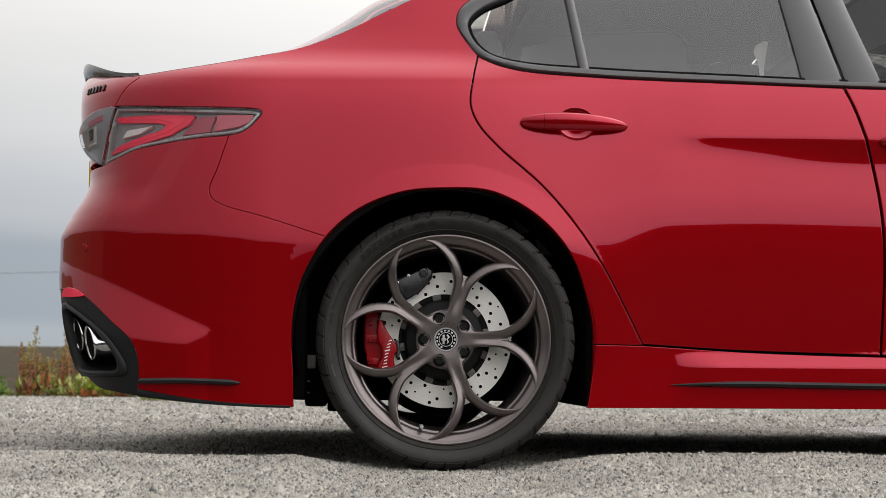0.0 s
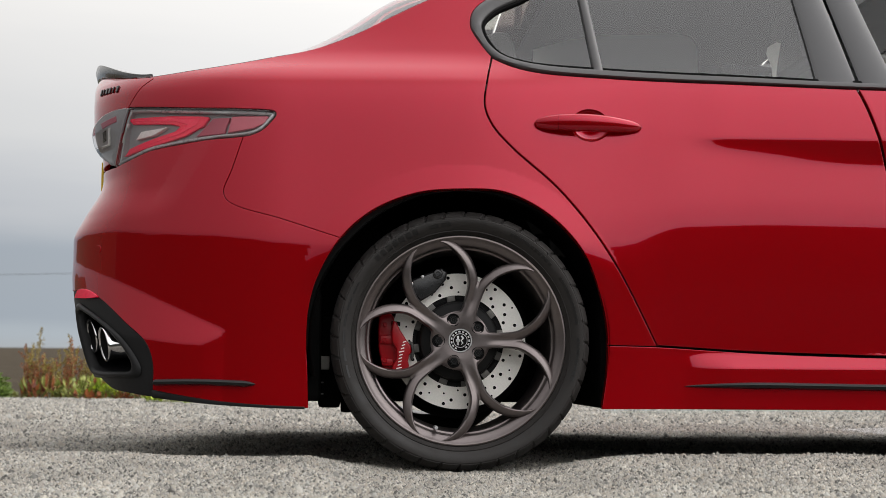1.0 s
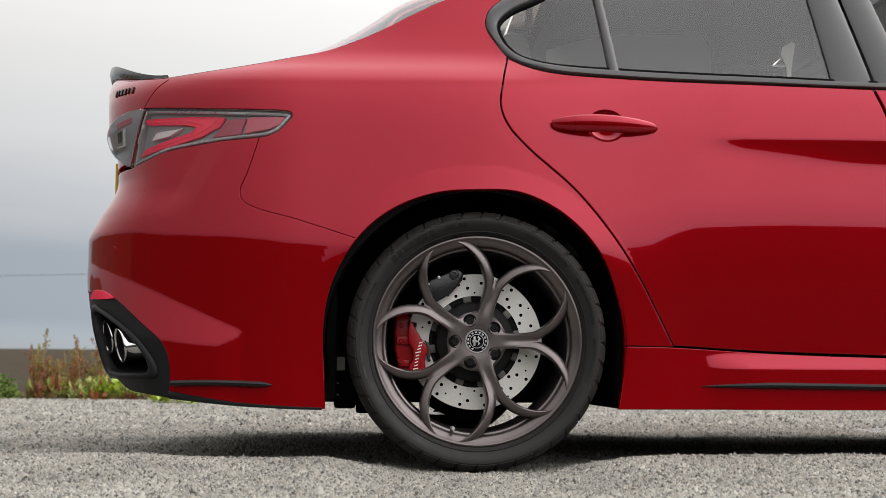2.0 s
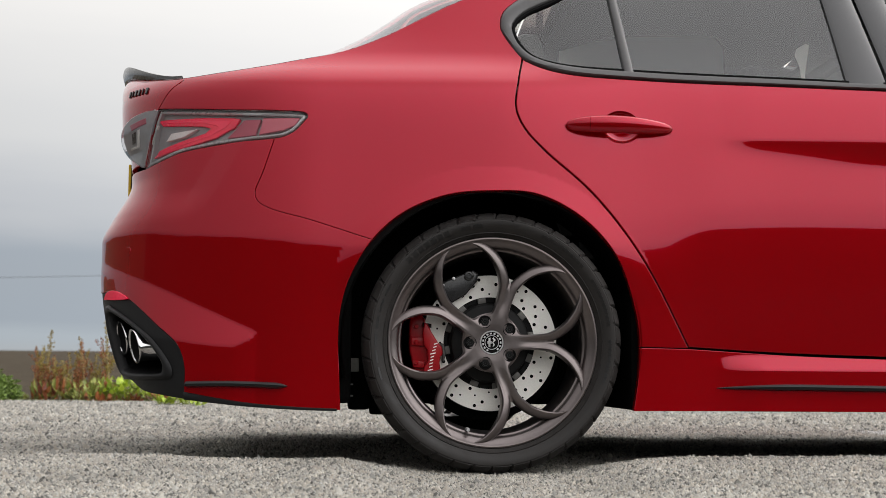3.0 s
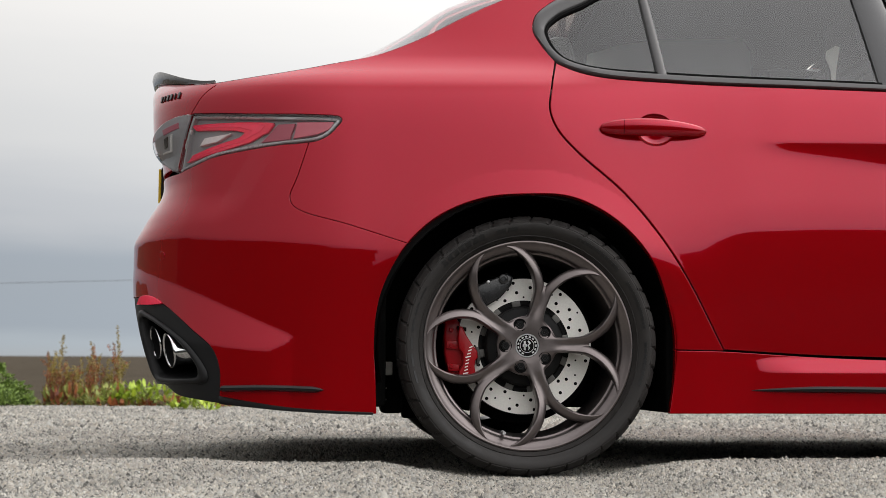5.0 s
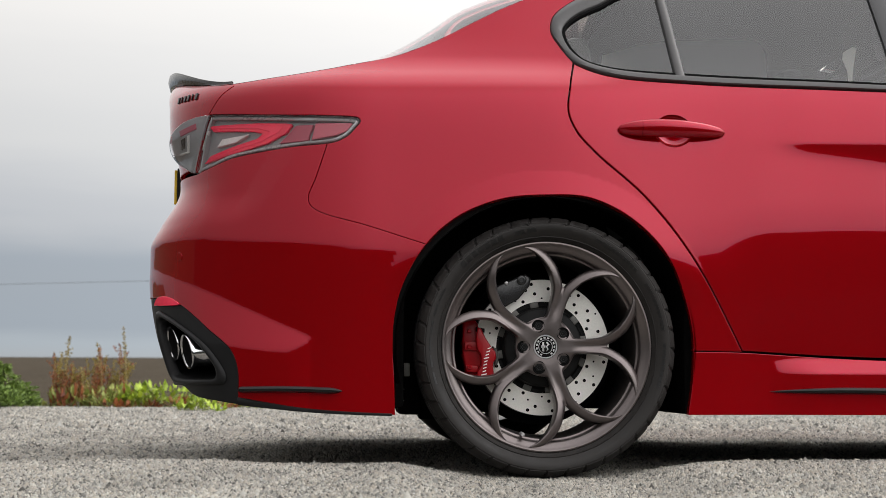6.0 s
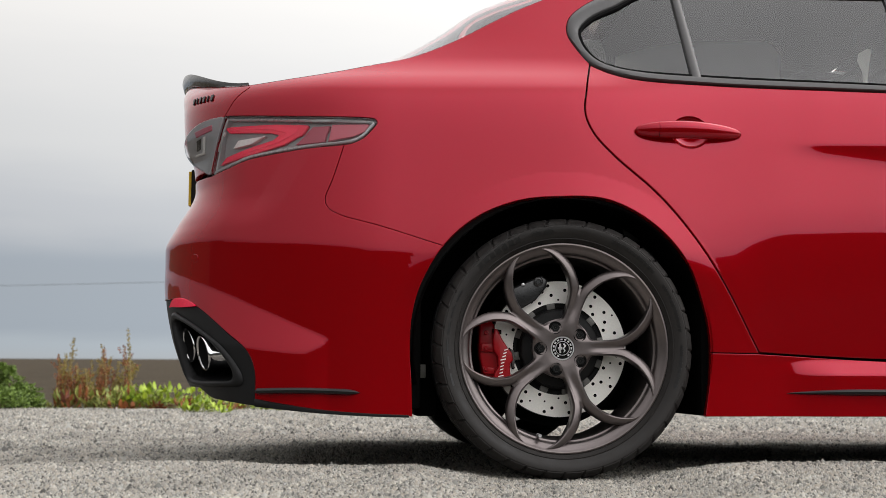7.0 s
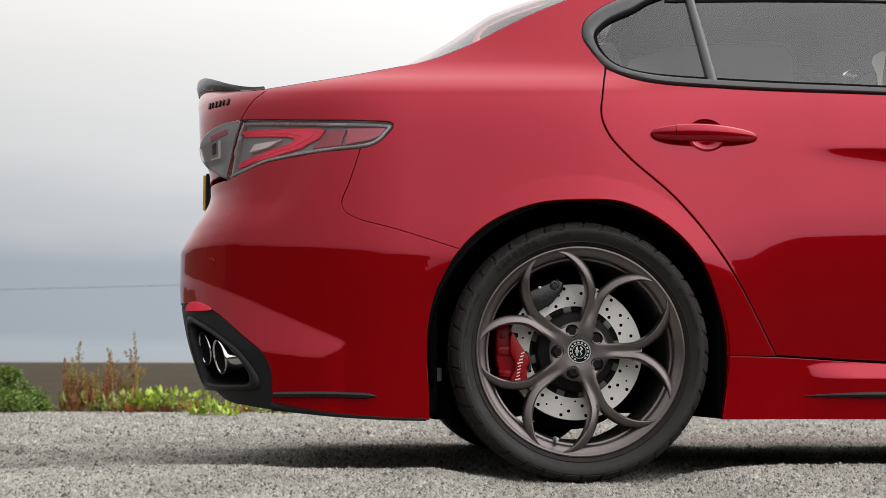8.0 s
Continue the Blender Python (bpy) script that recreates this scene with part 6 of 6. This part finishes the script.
def dock_plant(at, height, seed, stalks=4, spread=0.10, seed_mat=None):
    """A tall dock gone to seed: stems, dry seed clusters, a few leaves at the foot."""
    rng = random.Random(seed)
    plant = thing("dock_plant", at, label="tall dock weed gone to rust-red seed", category="weed", group="verge weeds")
    o = Vector(at)
    for k in range(stalks):
        foot = o + Vector((rng.uniform(-1, 1), rng.uniform(-0.5, 0.5), 0)) * spread * 0.5
        tall = height * rng.uniform(0.62, 1.0) if k else height
        lean = Vector((rng.uniform(-0.12, 0.12), rng.uniform(-0.1, 0.1), 0))
        pts = [foot + lean * tall * (j / 7) ** 1.5 + Vector((0, 0, tall * j / 7)) for j in range(8)]
        v, f = [], []
        stem(v, f, pts, 0.0055, 0.002)
        mesh_part("stalk", v, f, DRY_TAN, plant, "thin dry stalk", smooth=False)
        v, f = [], []
        arms = [(pts, 0.35)]
        for b in range(rng.randint(4, 7)):
            t = rng.uniform(0.30, 0.82)
            p = pts[0].lerp(pts[-1], t)
            w = any_way(rng, 0.3)
            w.z = rng.uniform(0.9, 1.8)
            length = tall * rng.uniform(0.12, 0.26)
            arms.append(([p + w.normalized() * length * j / 4 for j in range(5)], 0.0))
        for line, begin in arms:
            total = sum((Vector(line[i + 1]) - Vector(line[i])).length for i in range(len(line) - 1))
            for _ in range(int(total * 260)):
                t = rng.uniform(begin, 1.0)
                i = min(int(t * (len(line) - 1)), len(line) - 2)
                p = Vector(line[i]).lerp(Vector(line[i + 1]), t * (len(line) - 1) - i)
                w = any_way(rng)
                p = p + w.normalized() * rng.uniform(0.0, 0.016) * (1.25 - t)
                leaf(v, f, p, w, any_way(rng, 0.3).cross(w), rng.uniform(0.008, 0.019), rng.uniform(0.005, 0.011), 0.1)
        mesh_part("seed_head", v, f, seed_mat or (DRY_RED if rng.random() < 0.5 else OLIVE_DRY), plant, "dry clustered seed head", smooth=False)
    v, f = [], []
    for _ in range(64):
        w = any_way(rng, 0.4)
        w.z = rng.uniform(0.2, 1.4)
        leaf(v, f, o + Vector((rng.uniform(-1, 1), rng.uniform(-1, 1), 0.1)) * spread * 0.6 + Vector((0, 0, rng.uniform(0, 0.10))), w, w.cross(Vector((0, 0, 1))), rng.uniform(0.05, 0.12), rng.uniform(0.015, 0.035), 0.5)
    mesh_part("foot_leaf", v, f, DRY_RED if rng.random() < 0.5 else OLIVE, plant, "withered leaves", smooth=False)
    return plant


def leafy_clump(at, height, width, seed, count=46, material=None, label="bright green broad-leaved weed", size=1.0):
    rng = random.Random(seed)
    plant = thing("leafy_weed", at, label=label, category="weed", group="verge weeds")
    o = Vector(at)
    v, f = [], []
    sv, sf = [], []
    for _ in range(int(count * 1.35)):
        foot = o + Vector((rng.uniform(-1, 1) * width * 0.4, rng.uniform(-0.6, 0.6) * width * 0.4, 0))
        w = any_way(rng, 0.2)
        w.z = rng.uniform(0.5, 2.4)
        w.normalize()
        tip = foot + w * height * rng.uniform(0.25, 0.9)
        stem(sv, sf, [foot, foot.lerp(tip, 0.5), tip], 0.0022, 0.0012)
        d = Vector((w.x, w.y, rng.uniform(-0.2, 0.7)))
        leaf(v, f, tip, d, d.cross(Vector((0, 0, 1))), rng.uniform(0.03, 0.075) * size, rng.uniform(0.018, 0.046) * size, 0.35)
    mesh_part("stalk", sv, sf, OLIVE, plant, "", smooth=False)
    mesh_part("foliage", v, f, material or LEAF_GREEN, plant, "", smooth=False)
    return plant


def bush(at, height, width, seed, count=9500):
    rng = random.Random(seed)
    plant = thing("bush", at, label="dense small-leaved green bush on the verge", category="bush")
    o = Vector(at)
    v, f, sv, sf = [], [], [], []
    lobes = []
    for _ in range(40):
        a, r = rng.uniform(0, 2 * math.pi), rng.uniform(0, 1) ** 0.6
        x, y = r * math.cos(a) * width * 0.5, r * math.sin(a) * width * 0.4
        z = height * (0.12 + 0.72 * (1 - r * r) * rng.uniform(0.45, 1.1))
        lobes.append((Vector((x, y, z)), rng.uniform(0.07, 0.13)))
        stem(sv, sf, [o + Vector((x * 0.2, y * 0.2, 0)), o + Vector((x * 0.6, y * 0.6, z * 0.6)), o + Vector((x, y, z))], 0.006, 0.002)
    for _ in range(5):
        x, y = rng.uniform(-0.3, 0.3) * width, rng.uniform(-0.2, 0.2) * width
        top = height * rng.uniform(1.0, 1.22)
        stem(sv, sf, [o + Vector((x, y, height * 0.5)), o + Vector((x, y, top))], 0.004, 0.0015)
        lobes.append((Vector((x, y, top)), 0.035))
        lobes.append((Vector((x, y, top * 0.9)), 0.045))
    for _ in range(count):
        c, r = lobes[rng.randrange(len(lobes))]
        w = any_way(rng)
        w.normalize()
        p = o + c + w * r * rng.uniform(0.45, 1.05)
        p.z = max(p.z, 0.01)
        d = (w + any_way(rng) * 0.7)
        leaf(v, f, p, d, any_way(rng).cross(d), rng.uniform(0.018, 0.038), rng.uniform(0.010, 0.018), 0.2)
    mesh_part("branches", sv, sf, DRY_TAN, plant, "", smooth=False)
    mesh_part("foliage", v, f, BUSH_GREEN, plant, "", smooth=False)
    return plant


bush((-3.46, 8.55, -0.03), 0.33, 0.74, 1)
bush((-3.98, 8.9, -0.03), 0.42, 0.8, 2)
for i, (x, y, h, n, s) in enumerate([(-2.93, 8.72, 0.60, 3, 0.10), (-2.84, 8.62, 0.40, 7, 0.18), (-2.76, 8.58, 0.34, 8, 0.18), (-2.66, 8.75, 0.42, 7, 0.18), (-2.60, 8.68, 0.54, 4, 0.12), (-2.50, 8.80, 0.40, 4, 0.12), (-2.36, 8.66, 0.68, 2, 0.06), (-2.42, 8.78, 0.40, 4, 0.1)]):
    dock_plant((x, y, -0.01), h, 20 + i, n, s)
CLUMPS = [(-2.62, 8.55, 0.16, 0.20, 26, OLIVE), (-2.46, 8.5, 0.24, 0.20, 40, OLIVE), (-2.34, 8.45, 0.15, 0.16, 34, LEAF_GREEN), (-2.24, 8.4, 0.25, 0.18, 52, LEAF_GREEN), (-2.13, 8.42, 0.27, 0.17, 48, LEAF_GREEN), (-1.98, 8.44, 0.22, 0.16, 34, LEAF_GREEN), (-1.84, 8.5, 0.25, 0.13, 26, LEAF_GREEN), (-2.36, 8.35, 0.06, 0.26, 26, DRY_RED), (-2.10, 8.36, 0.06, 0.20, 18, DRY_RED), (-1.90, 8.4, 0.10, 0.14, 14, DRY_RED), (-1.72, 8.5, 0.15, 0.18, 26, OLIVE), (-1.70, 7.3, 0.08, 0.16, 20, LEAF_GREEN), (-1.58, 7.25, 0.12, 0.18, 30, LEAF_GREEN), (-1.44, 7.1, 0.05, 0.10, 9, LEAF_GREEN), (-1.56, 8.3, 0.13, 0.22, 30, OLIVE), (-1.38, 8.2, 0.10, 0.22, 24, LEAF_GREEN), (-1.46, 8.1, 0.07, 0.16, 16, DRY_RED), (-1.20, 8.1, 0.07, 0.22, 24, LEAF_GREEN), (-1.0, 8.0, 0.06, 0.26, 20, OLIVE), (1.62, 8.0, 0.12, 0.3, 34, LEAF_GREEN), (-3.0, 8.6, 0.05, 0.26, 16, OLIVE)]
for i, (x, y, h, w, n, m) in enumerate(CLUMPS):
    leafy_clump((x, y, -0.01), h, w, 60 + i, n, m, "bright green broad-leaved weed" if m is LEAF_GREEN else ("withered rust-red weed leaves" if m is DRY_RED else "olive green weed clump"))

# ---- overhead cable ----
CABLE = plain("cable_grey", (0.16, 0.17, 0.18), 0.6)
pts = [(x, 40.0, 3.02 + 0.030 * (x + 9.5) + 0.0005 * (x + 9.5) ** 2) for x in np.linspace(-45, 30, 60)]
v, f = [], []
for j, p in enumerate(pts):
    for q in range(6):
        a = math.pi * q / 3
        v.append((p[0], p[1] + 0.008 * math.cos(a), p[2] + 0.008 * math.sin(a)))
for j in range(len(pts) - 1):
    for q in range(6):
        f.append((6 * j + q, 6 * j + (q + 1) % 6, 6 * j + 6 + (q + 1) % 6, 6 * j + 6 + q))
tagged(mesh_part("overhead_cable", v, f, CABLE), label="thin grey overhead cable across the sky", category="cable")
